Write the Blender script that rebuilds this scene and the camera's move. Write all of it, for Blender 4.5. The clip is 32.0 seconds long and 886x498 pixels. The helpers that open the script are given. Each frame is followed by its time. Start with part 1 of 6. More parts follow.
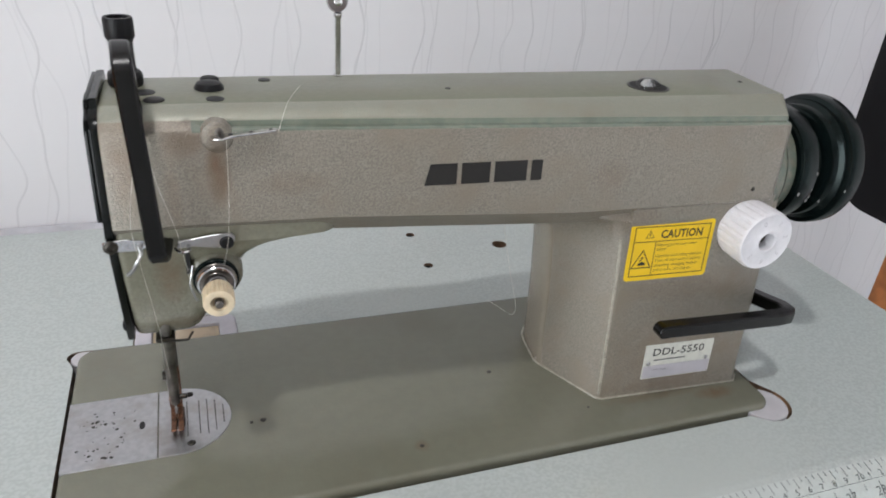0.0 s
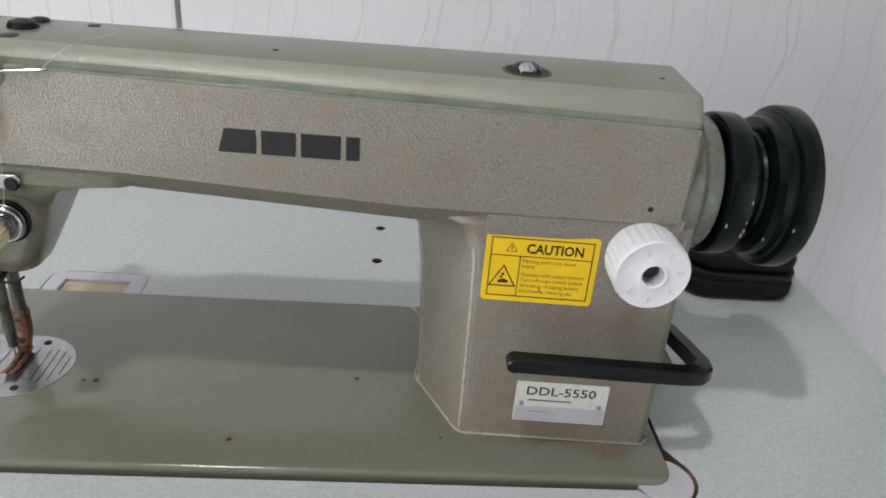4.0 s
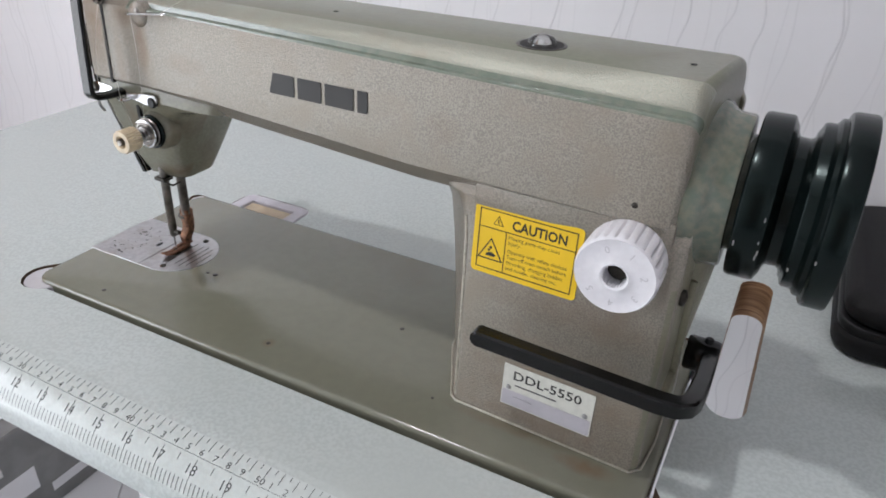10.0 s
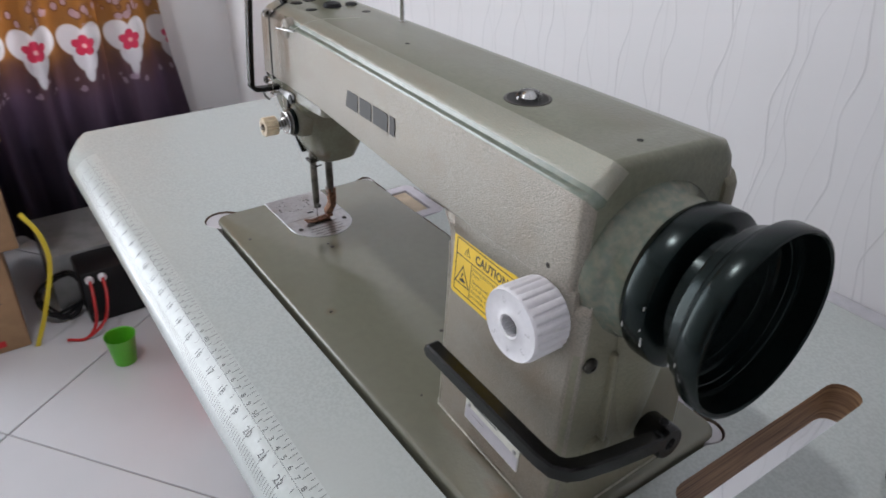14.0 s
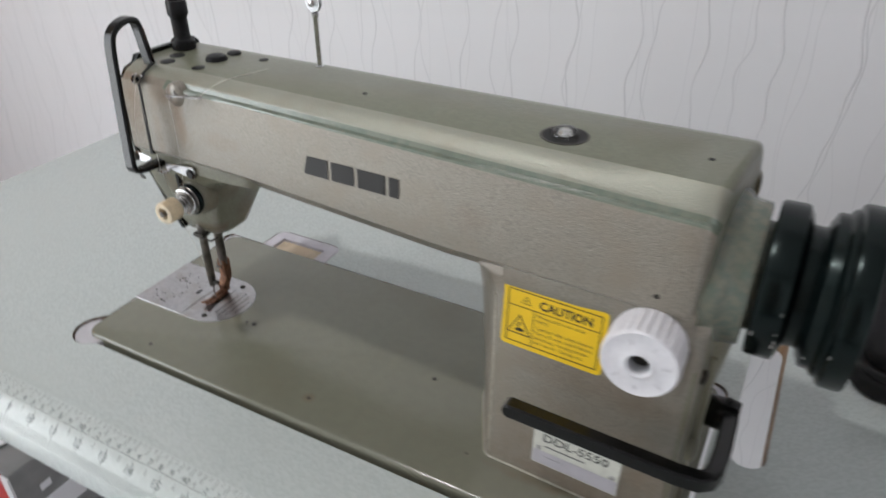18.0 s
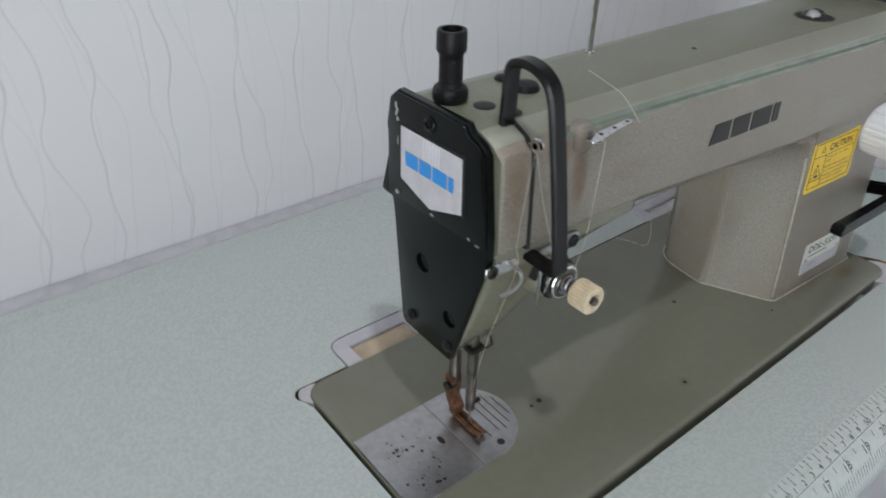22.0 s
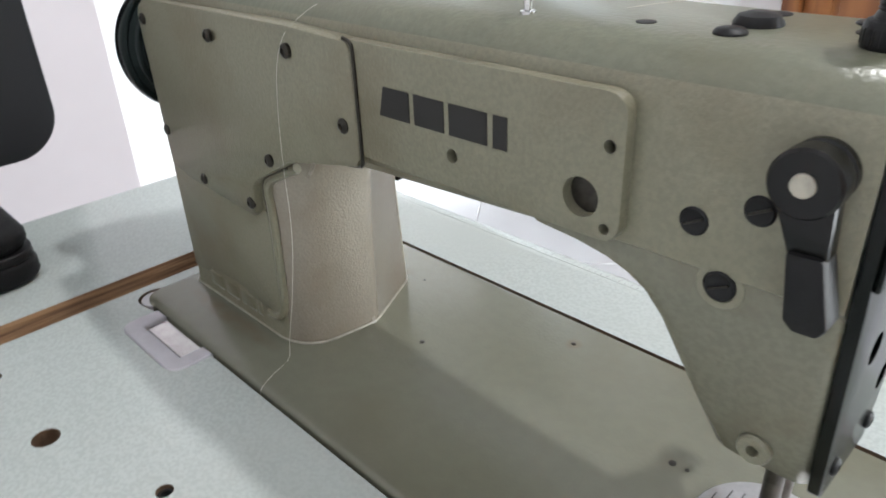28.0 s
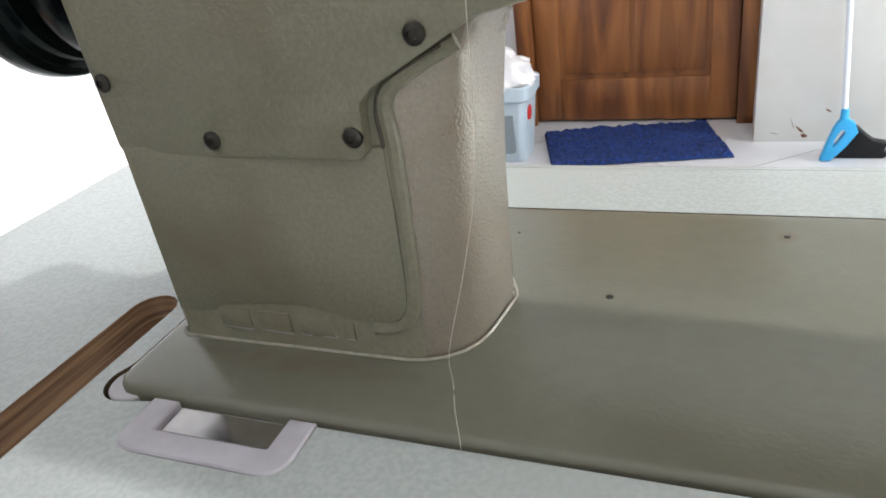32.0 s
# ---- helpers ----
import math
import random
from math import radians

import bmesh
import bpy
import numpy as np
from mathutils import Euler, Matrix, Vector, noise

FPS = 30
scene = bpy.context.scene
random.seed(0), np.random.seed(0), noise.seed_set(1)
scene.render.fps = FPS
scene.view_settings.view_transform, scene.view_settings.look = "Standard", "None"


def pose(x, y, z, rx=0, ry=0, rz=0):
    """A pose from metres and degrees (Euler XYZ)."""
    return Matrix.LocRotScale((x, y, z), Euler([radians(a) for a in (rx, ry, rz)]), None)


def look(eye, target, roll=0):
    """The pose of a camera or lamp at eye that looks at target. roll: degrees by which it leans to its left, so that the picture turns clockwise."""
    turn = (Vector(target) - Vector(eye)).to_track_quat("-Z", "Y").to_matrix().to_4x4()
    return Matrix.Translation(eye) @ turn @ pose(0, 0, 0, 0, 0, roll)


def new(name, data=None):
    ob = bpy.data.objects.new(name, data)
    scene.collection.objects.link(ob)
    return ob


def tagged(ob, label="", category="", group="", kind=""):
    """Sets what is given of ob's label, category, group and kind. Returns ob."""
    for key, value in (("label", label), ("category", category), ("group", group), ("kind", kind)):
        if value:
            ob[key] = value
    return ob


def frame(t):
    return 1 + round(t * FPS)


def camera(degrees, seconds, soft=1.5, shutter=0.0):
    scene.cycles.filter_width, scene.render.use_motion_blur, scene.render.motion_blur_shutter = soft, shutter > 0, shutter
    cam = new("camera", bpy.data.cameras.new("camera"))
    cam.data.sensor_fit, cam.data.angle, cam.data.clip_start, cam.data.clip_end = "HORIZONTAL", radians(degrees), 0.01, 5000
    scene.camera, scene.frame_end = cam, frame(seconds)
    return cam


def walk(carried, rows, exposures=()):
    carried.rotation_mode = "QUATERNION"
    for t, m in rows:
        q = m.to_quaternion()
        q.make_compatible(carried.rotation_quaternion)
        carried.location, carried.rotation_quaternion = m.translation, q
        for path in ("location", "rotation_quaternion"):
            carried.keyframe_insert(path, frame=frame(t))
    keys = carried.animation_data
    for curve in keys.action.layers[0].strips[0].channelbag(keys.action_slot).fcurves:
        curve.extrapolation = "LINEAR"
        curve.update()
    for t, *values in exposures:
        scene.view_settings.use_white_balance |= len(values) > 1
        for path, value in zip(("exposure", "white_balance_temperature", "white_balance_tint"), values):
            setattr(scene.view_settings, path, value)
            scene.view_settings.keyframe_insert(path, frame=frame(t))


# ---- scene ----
cam = camera(63.6, 32.0, soft=1.75, shutter=0.5)
PATH = [
    (0, (0.092, -0.301, 0.326), (0.726, 1.35, -0.608), 4.6),
    (0.5, (0.13, -0.311, 0.328), (0.695, 1.378, -0.583), 4.2),
    (1, (0.201, -0.323, 0.323), (0.633, 1.397, -0.601), 3.2),
    (1.5, (0.252, -0.319, 0.325), (0.603, 1.415, -0.608), 2.7),
    (2, (0.275, -0.322, 0.321), (0.569, 1.422, -0.613), 2.4),
    (2.5, (0.284, -0.322, 0.32), (0.525, 1.438, -0.597), 2.3),
    (3, (0.29, -0.309, 0.307), (0.59, 1.44, -0.616), 4.1),
    (3.5, (0.28, -0.299, 0.305), (0.557, 1.449, -0.626), 4.8),
    (5.5, (0.408, -0.301, 0.308), (0.053, 1.413, -0.659), 4.2),
    (6, (0.402, -0.279, 0.289), (0.041, 1.407, -0.725), 4.9),
    (6.5, (0.431, -0.275, 0.295), (-0.106, 1.385, -0.682), 4.0),
    (7, (0.454, -0.271, 0.297), (-0.158, 1.362, -0.682), 3.4),
    (7.5, (0.465, -0.27, 0.3), (-0.172, 1.358, -0.672), 2.7),
    (8, (0.469, -0.266, 0.299), (-0.16, 1.359, -0.682), 2.8),
    (8.5, (0.483, -0.262, 0.296), (-0.164, 1.355, -0.687), 2.2),
    (9, (0.491, -0.266, 0.3), (-0.249, 1.309, -0.686), 1.6),
    (9.5, (0.502, -0.278, 0.302), (-0.306, 1.265, -0.681), 1.9),
    (10, (0.496, -0.278, 0.301), (-0.287, 1.282, -0.675), 2.2),
    (10.5, (0.486, -0.279, 0.305), (-0.246, 1.315, -0.655), 2.3),
    (11, (0.49, -0.281, 0.312), (-0.275, 1.308, -0.631), 2.2),
    (11.5, (0.531, -0.277, 0.319), (-0.407, 1.221, -0.616), 1.8),
    (12, (0.576, -0.266, 0.341), (-0.491, 1.146, -0.591), 0.6),
    (12.5, (0.599, -0.264, 0.354), (-0.482, 1.118, -0.606), 0.6),
    (13, (0.595, -0.256, 0.361), (-0.494, 1.089, -0.642), 2.3),
    (13.5, (0.614, -0.218, 0.35), (-0.594, 1.0, -0.678), 1.3),
    (14, (0.656, -0.176, 0.342), (-0.756, 0.812, -0.673), 0.8),
    (14.5, (0.682, -0.16, 0.353), (-0.776, 0.77, -0.65), -0.1),
    (15, (0.707, -0.15, 0.376), (-0.751, 0.759, -0.647), -1.3),
    (15.5, (0.706, -0.131, 0.376), (-0.735, 0.793, -0.658), -0.7),
    (17.5, (0.598, -0.202, 0.377), (-0.516, 1.06, -0.703), -0.9),
    (18, (0.483, -0.27, 0.366), (-0.326, 1.227, -0.686), -0.2),
    (18.5, (0.421, -0.263, 0.367), (-0.295, 1.279, -0.687), -4.1),
    (19, (0.359, -0.229, 0.351), (-0.234, 1.35, -0.723), -5.7),
    (19.5, (0.284, -0.247, 0.34), (-0.075, 1.383, -0.762), -3.0),
    (20, (0.195, -0.3, 0.342), (0.119, 1.382, -0.739), -1.3),
    (20.5, (0.127, -0.309, 0.354), (0.203, 1.375, -0.722), -1.6),
    (21, (0.034, -0.246, 0.333), (0.407, 1.401, -0.739), -2.9),
    (21.5, (-0.062, -0.195, 0.342), (0.662, 1.316, -0.749), -0.5),
    (22, (-0.153, -0.152, 0.346), (0.911, 1.138, -0.751), 1.7),
    (22.5, (-0.176, -0.077, 0.327), (1.089, 1.069, -0.715), 1.1),
    (23, (-0.162, -0.002, 0.318), (1.303, 0.846, -0.747), 0.8),
    (23.5, (-0.168, 0.065, 0.308), (1.422, 0.603, -0.779), -0.0),
    (24, (-0.168, 0.107, 0.303), (1.516, 0.271, -0.763), 0.9),
    (24.5, (-0.145, 0.126, 0.296), (1.556, 0.205, -0.753), -0.2),
    (25, (-0.125, 0.155, 0.3), (1.584, 0.179, -0.738), -0.9),
    (25.5, (-0.084, 0.201, 0.288), (1.619, -0.095, -0.718), -0.9),
    (27.5, (-0.014, 0.313, 0.279), (1.379, -0.785, -0.645), -2.4),
    (28, (0.009, 0.328, 0.261), (1.279, -0.898, -0.68), -2.4),
    (28.5, (0.034, 0.342, 0.257), (1.287, -0.975, -0.576), -5.3),
    (29, (0.063, 0.36, 0.229), (1.255, -1.01, -0.61), -6.0),
    (29.5, (0.095, 0.371, 0.21), (1.18, -1.048, -0.691), -6.9),
    (30, (0.134, 0.368, 0.196), (1.123, -1.097, -0.741), -7.4),
    (30.5, (0.167, 0.37, 0.19), (1.096, -1.114, -0.776), -8.2),
    (31, (0.196, 0.36, 0.18), (1.055, -1.171, -0.777), -8.3),
    (31.5, (0.22, 0.351, 0.175), (1.006, -1.232, -0.761), -8.3),
    (32, (0.241, 0.343, 0.17), (0.965, -1.268, -0.768), -8.8),
]
EXPOSURES = [(0, -0.50, 6480, 11), (3, -0.55, 6480, 11), (7, -0.46, 6420, 13.5), (9, -0.44, 6390, 13.5), (12, -0.64, 6340, 13.5), (16, -0.70, 6310, 13), (19.5, -0.66, 6730, 8.5), (21, -0.72, 6800, 7.5), (22, -0.88, 6250, 7.5), (23, -1.00, 6270, 6), (24, -0.60, 6370, 6.5), (25, -0.65, 6380, 6.5), (28, 0.02, 6430, 8.5), (30, -0.26, 6420, 8.5), (31, -0.10, 6500, 8.5), (32, 0.10, 6560, 9)]
walk(cam, [(t, look(eye, target, roll)) for t, eye, target, roll in PATH], EXPOSURES)

# ---- world, sun-less daylight and room lights ----
world = bpy.data.worlds.new("world")
scene.world = world
world.use_nodes = True
wn = world.node_tree.nodes
sky = wn.new("ShaderNodeTexSky")
sky.sky_type, sky.sun_disc, sky.sun_elevation, sky.sun_rotation = "NISHITA", False, radians(40), radians(200)
world.node_tree.links.new(sky.outputs[0], wn["Background"].inputs[0])
wn["Background"].inputs[1].default_value = 0.12


def area_light(name, m, sx, sy, watts, colour):
    data = bpy.data.lights.new(name, "AREA")
    data.shape, data.size, data.size_y, data.energy, data.color = "RECTANGLE", sx, sy, watts, colour
    ob = new(name, data)
    ob.matrix_world = m
    return ob


FLOOR_Z, TABLE_Z, CEIL_Z = -0.763, -0.003, 1.85
WALL_Y, LEFT_X, RIGHT_X, FRONT_Y = 0.415, -1.62, 2.2, -2.33
area_light("ceiling_lamp_light", look((-0.19, -0.46, CEIL_Z - 0.05), (-0.19, -0.459, 0)), 0.08, 0.08, 18.5, (1, 0.99, 0.985))
area_light("left_window_light", look((LEFT_X - 0.05, -1.4, 0.34), (0, -1.4, 0.34)), 1.16, 2.1, 70, (0.92, 0.97, 1))
area_light("curtain_window_light", look((LEFT_X - 0.05, -0.03, 0.35), (0, -0.03, 0.35)), 0.68, 1.4, 23, (0.94, 0.98, 1))
# Unseen doorway; narrow beam added to brighten the right wall and floor.
door_light = area_light("assumed_doorway_light", look((1.78, FRONT_Y - 0.05, 0.25), (2.15, -0.5, -0.35)), 0.62, 1.9, 22, (0.94, 0.98, 1))
door_light.data.spread = radians(60)

# ---- materials ----


def material(name, colour, rough=0.5, metal=0.0, grain=0.0, scale=200.0, bump=0.0, bscale=0.0, stain=0.0, sscale=12.0, colour2=None, detail=3.0, spec=0.5, coat=0.0):
    """A surface with fine grain (colour), slow stains, and relief. Scales are per metre."""
    m = bpy.data.materials.new(name)
    m.use_nodes = True
    nt = m.node_tree
    b = nt.nodes["Principled BSDF"]
    b.inputs["Roughness"].default_value, b.inputs["Metallic"].default_value = rough, metal
    b.inputs["Specular IOR Level"].default_value, b.inputs["Coat Weight"].default_value = spec, coat
    b.inputs["Base Color"].default_value = (*colour, 1)
    tc = nt.nodes.new("ShaderNodeTexCoord")
    out = None

    def noisy(sc, det):
        n = nt.nodes.new("ShaderNodeTexNoise")
        n.inputs["Scale"].default_value, n.inputs["Detail"].default_value = sc, det
        nt.links.new(tc.outputs["Object"], n.inputs["Vector"])
        return n.outputs["Fac"]

    def blend(fac_socket, lo, hi, a, c):
        r = nt.nodes.new("ShaderNodeMapRange")
        r.inputs["From Min"].default_value, r.inputs["From Max"].default_value = lo, hi
        nt.links.new(fac_socket, r.inputs["Value"])
        x = nt.nodes.new("ShaderNodeMix")
        x.data_type = "RGBA"
        nt.links.new(r.outputs[0], x.inputs["Factor"])
        for sock, v in ((x.inputs["A"], a), (x.inputs["B"], c)):
            if isinstance(v, tuple):
                sock.default_value = (*v, 1)
            else:
                nt.links.new(v, sock)
        return x.outputs["Result"]

    if grain:
        other = colour2 or tuple(c * (1 - grain) for c in colour)
        out = blend(noisy(scale, detail), 0.38, 0.62, colour, other)
    if stain:
        dark = tuple(c * (1 - stain * k) for c, k in zip(colour, (0.8, 1.0, 1.2)))
        out = blend(noisy(sscale, 5), 0.5, 0.75, out if out is not None else colour, dark)
    if out is not None:
        nt.links.new(out, b.inputs["Base Color"])
    if bump:
        bn = nt.nodes.new("ShaderNodeBump")
        bn.inputs["Strength"].default_value, bn.inputs["Distance"].default_value = 1.0, bump
        nt.links.new(noisy(bscale or scale, 2), bn.inputs["Height"])
        nt.links.new(bn.outputs[0], b.inputs["Normal"])
    return m


M_CAST = material("hammered_paint", (0.275, 0.247, 0.202), 0.29, 0.25, 0.34, 1150, 0.00046, 1200, 0.24, 30, detail=1.5, spec=0.9)
M_TOP = material("olive_paint", (0.165, 0.17, 0.122), 0.30, 0, 0.12, 300, 0.0002, 500, 0.2, 20)
M_BED = material("bed_paint", (0.168, 0.168, 0.128), 0.18, 0, 0.04, 120, 0.00012, 420, 0.15, 9, spec=0.55)
M_BLACK = material("black_enamel", (0.0024, 0.0048, 0.0048), 0.22, 0, 0.4, 60, 0.0001, 80, 0.0, spec=0.24)
M_BLACK.node_tree.nodes["Principled BSDF"].inputs["Specular Tint"].default_value = (0.80, 0.98, 0.95, 1)
M_FACE = material("face_enamel", (0.0032, 0.0050, 0.0044), 0.25, 0, 0.4, 60, 0.0001, 80, 0.0, spec=0.22)
M_BOSS = material("worn_green_boss", (0.115, 0.140, 0.110), 0.20, 0, 0.4, 220, 0.00014, 600, 0.35, 50, colour2=(0.165, 0.165, 0.125))
M_LEVER = material("black_lever_enamel", (0.0036, 0.0036, 0.0036), 0.24, 0, 0.4, 60, 0.0001, 80, 0.0, spec=0.34)
M_BLACKM = material("black_matte", (0.006, 0.006, 0.007), 0.45, 0, 0.3, 200, 0.0002, 300, spec=0.3)
M_CHROME = material("chrome", (0.72, 0.72, 0.72), 0.16, 1.0, 0.25, 300)
M_STEEL = material("worn_steel", (0.47, 0.47, 0.48), 0.34, 1.0, 0.12, 220, 0.0001, 300, 0.3, 60)
M_RUST = material("rusty_steel", (0.24, 0.115, 0.065), 0.5, 0.6, 0.6, 300, 0.0002, 300)
M_LEGBROWN = material("brown_over_black", (0.060, 0.034, 0.024), 0.35, 0.2, 0.6, 120, 0.0002, 300, colour2=(0.012, 0.009, 0.008))
M_WHITE = material("white_plastic", (0.70, 0.69, 0.715), 0.4, 0, 0.05, 300)
M_CREAM = material("cream_plastic", (0.72, 0.6, 0.42), 0.45, 0, 0.2, 150)
M_LAMINATE = material("laminate", (0.478, 0.518, 0.500), 0.20, 0, 0.115, 430, 0.0, 0, 0.05, 4, detail=1.5)
M_PLY = material("plywood_edge", (0.30, 0.17, 0.09), 0.6, 0, 0.5, 90)
M_BLOCK = material("scuffed_wall_paint", (0.52, 0.52, 0.505), 0.7, 0, 0.08, 5, 0.0, 0, 0.1, 9)
M_WALL = material("wall_paint", (0.74, 0.73, 0.735), 0.7, 0, 0.03, 5)
M_PAPER = material("wallpaper", (0.74, 0.73, 0.745), 0.6, 0, 0.04, 6)
M_TILE = material("floor_tile", (0.555, 0.556, 0.572), 0.18, 0, 0.06, 3)
# Near-black fill that paints the shade inside holes, slots and wells.
M_DARK = material("dark_gap", (0.01, 0.01, 0.01), 0.7)
M_YELLOW = material("label_yellow", (0.76, 0.50, 0.008), 0.4, 0, 0.06, 60)
M_LABEL = material("label_silver", (0.68, 0.68, 0.62), 0.4, 0.2, 0.1, 200)
M_INK = material("ink", (0.012, 0.011, 0.01), 0.5)
M_BLUE = material("logo_blue", (0.03, 0.26, 0.68), 0.4)
M_RUBBER = material("grey_plastic", (0.50, 0.48, 0.52), 0.5, 0, 0.1, 100)
M_WOODDOOR = material("door_wood", (0.20, 0.07, 0.022), 0.4, 0, 0.5, 12)
M_MAT = material("mat_blue", (0.004, 0.030, 0.17), 0.9, 0, 0.6, 90, 0.01, 120)
M_CASE = material("case_cloth", (0.006, 0.006, 0.007), 0.65, 0, 0.3, 700, 0.0003, 900, spec=0.25)

# ---- mesh helpers ----


def finish(name, bm, mat, angle=35):
    bmesh.ops.recalc_face_normals(bm, faces=bm.faces)
    me = bpy.data.meshes.new(name)
    bm.to_mesh(me)
    bm.free()
    for m in mat if isinstance(mat, (list, tuple)) else [mat]:
        me.materials.append(m)
    for p in me.polygons:
        p.use_smooth = True
    me.set_sharp_from_angle(angle=radians(angle))
    return me


def part(name, bm, mat, parent=None, label="", angle=35):
    ob = new(name, finish(name, bm, mat, angle))
    if parent is not None:
        ob.parent = parent
    return tagged(ob, label)


def empty(name, label, category, at=(0, 0, 0), group=""):
    ob = new(name)
    ob.location = at
    ob.empty_display_size = 0.01
    return tagged(ob, label, category, group)


def ring_bm(rings, close=True, caps=True):
    """A skin over rings of the same number of points."""
    bm = bmesh.new()
    vs = [[bm.verts.new(p) for p in r] for r in rings]
    n = len(rings[0])
    for a, b in zip(vs, vs[1:]):
        for i in range(n if close else n - 1):
            j = (i + 1) % n
            bm.faces.new((a[i], a[j], b[j], b[i]))
    if caps:
        bm.faces.new(vs[0][::-1])
        bm.faces.new(vs[-1])
    return bm


def bevelled(bm, r, seg=2, angle=30):
    bmesh.ops.recalc_face_normals(bm, faces=bm.faces)
    es = [e for e in bm.edges if len(e.link_faces) == 2 and e.calc_face_angle(0) > radians(angle)]
    bmesh.ops.bevel(bm, geom=es, offset=r, segments=seg, affect="EDGES", profile=0.5, clamp_overlap=True)
    return bm


def box(x0, x1, y0, y1, z0, z1, r=0.0, seg=2):
    bm = ring_bm([[(x0, y0, z), (x1, y0, z), (x1, y1, z), (x0, y1, z)] for z in (z0, z1)])
    return bevelled(bm, r, seg) if r else bm


def prism(poly, axis, a, b, r=0.0, seg=2):
    """A polygon carried along an axis: 'x' takes (y, z), 'y' takes (x, z), 'z' takes (x, y)."""
    put = {"x": lambda p, h: (h, p[0], p[1]), "y": lambda p, h: (p[0], h, p[1]), "z": lambda p, h: (p[0], p[1], h)}[axis]
    bm = ring_bm([[put(p, h) for p in poly] for h in (a, b)])
    return bevelled(bm, r, seg, 25) if r else bm


def rounded(x0, x1, y0, y1, r, n=4):
    out = []
    for cx, cy, a in ((x1 - r, y0 + r, -90), (x1 - r, y1 - r, 0), (x0 + r, y1 - r, 90), (x0 + r, y0 + r, 180)):
        out += [(cx + r * math.cos(radians(a + 90 * i / n)), cy + r * math.sin(radians(a + 90 * i / n))) for i in range(n + 1)]
    return out


def lathe(profile, at, axis="x", n=32, flute=None):
    """Turned about an axis through at; profile of (r, h). flute: (count, depth, lo, hi) for grip ribs between two heights."""
    put = {"x": lambda c, s, h: (h, c, s), "y": lambda c, s, h: (c, h, s), "z": lambda c, s, h: (c, s, h)}[axis]
    rings = []
    for r, h in profile:
        ring = []
        for i in range(n):
            a = 2 * math.pi * i / n
            rr = r
            if flute and flute[2] <= h <= flute[3]:
                rr = r - flute[1] * (0.5 + 0.5 * math.cos(flute[0] * a)) ** 3
            ring.append(Vector(put(rr * math.cos(a), rr * math.sin(a), h)) + Vector(at))
        rings.append(ring)
    return ring_bm(rings)


def tube(points, r, n=8, ry=None, closed=False, caps=True):
    """A round or flattened bar along points."""
    pts = [Vector(p) for p in points]
    rings, up = [], None
    for i, p in enumerate(pts):
        d = (pts[min(i + 1, len(pts) - 1)] - pts[max(i - 1, 0)]).normalized()
        if up is None:
            up = Vector((0, 0, 1)) if abs(d.z) < 0.9 else Vector((1, 0, 0))
        side = d.cross(up).normalized()
        up = side.cross(d).normalized()
        rings.append([p + side * (r * math.cos(2 * math.pi * k / n)) + up * ((ry or r) * math.sin(2 * math.pi * k / n)) for k in range(n)])
    return ring_bm(rings, caps=caps)


def smooth_path(pts, n=6):
    """A rounder path through the points."""
    ps = [Vector(p) for p in pts]
    ps = [ps[0] * 2 - ps[1]] + ps + [ps[-1] * 2 - ps[-2]]
    out = []
    for i in range(1, len(ps) - 2):
        a, b, c, d = ps[i - 1 : i + 3]
        for k in range(n):
            t = k / n
            out.append(0.5 * (2 * b + (c - a) * t + (2 * a - 5 * b + 4 * c - d) * t * t + (3 * b - a - 3 * c + d) * t**3))
    return out + [ps[-2]]


def merge(bms):
    out = bmesh.new()
    for b in bms:
        me = bpy.data.meshes.new("tmp")
        b.to_mesh(me)
        b.free()
        out.from_mesh(me)
        bpy.data.meshes.remove(me)
    return out


def plate_with_holes(outer, holes, z1, z0):
    """A flat slab from z0 up to z1 with openings through it."""
    bm = bmesh.new()
    edges = []
    for loop in [outer, *holes]:
        vs = [bm.verts.new((x, y, z1)) for x, y in loop]
        edges += [bm.edges.new((vs[i], vs[(i + 1) % len(vs)])) for i in range(len(vs))]
    bmesh.ops.triangle_fill(bm, use_beauty=True, use_dissolve=False, edges=edges, normal=(0, 0, 1))
    top = list(bm.faces)
    made = bmesh.ops.extrude_face_region(bm, geom=top)
    for v in made["geom"]:
        if isinstance(v, bmesh.types.BMVert):
            v.co.z = z0
    return bm


def circle(x, y, r, n=16):
    return [(x + r * math.cos(2 * math.pi * i / n), y + r * math.sin(2 * math.pi * i / n)) for i in range(n)]


def arc(cx, cy, r, a0, a1, n=6):
    return [(cx + r * math.cos(radians(a0 + (a1 - a0) * i / n)), cy + r * math.sin(radians(a0 + (a1 - a0) * i / n))) for i in range(n + 1)]


# ---- more materials ----


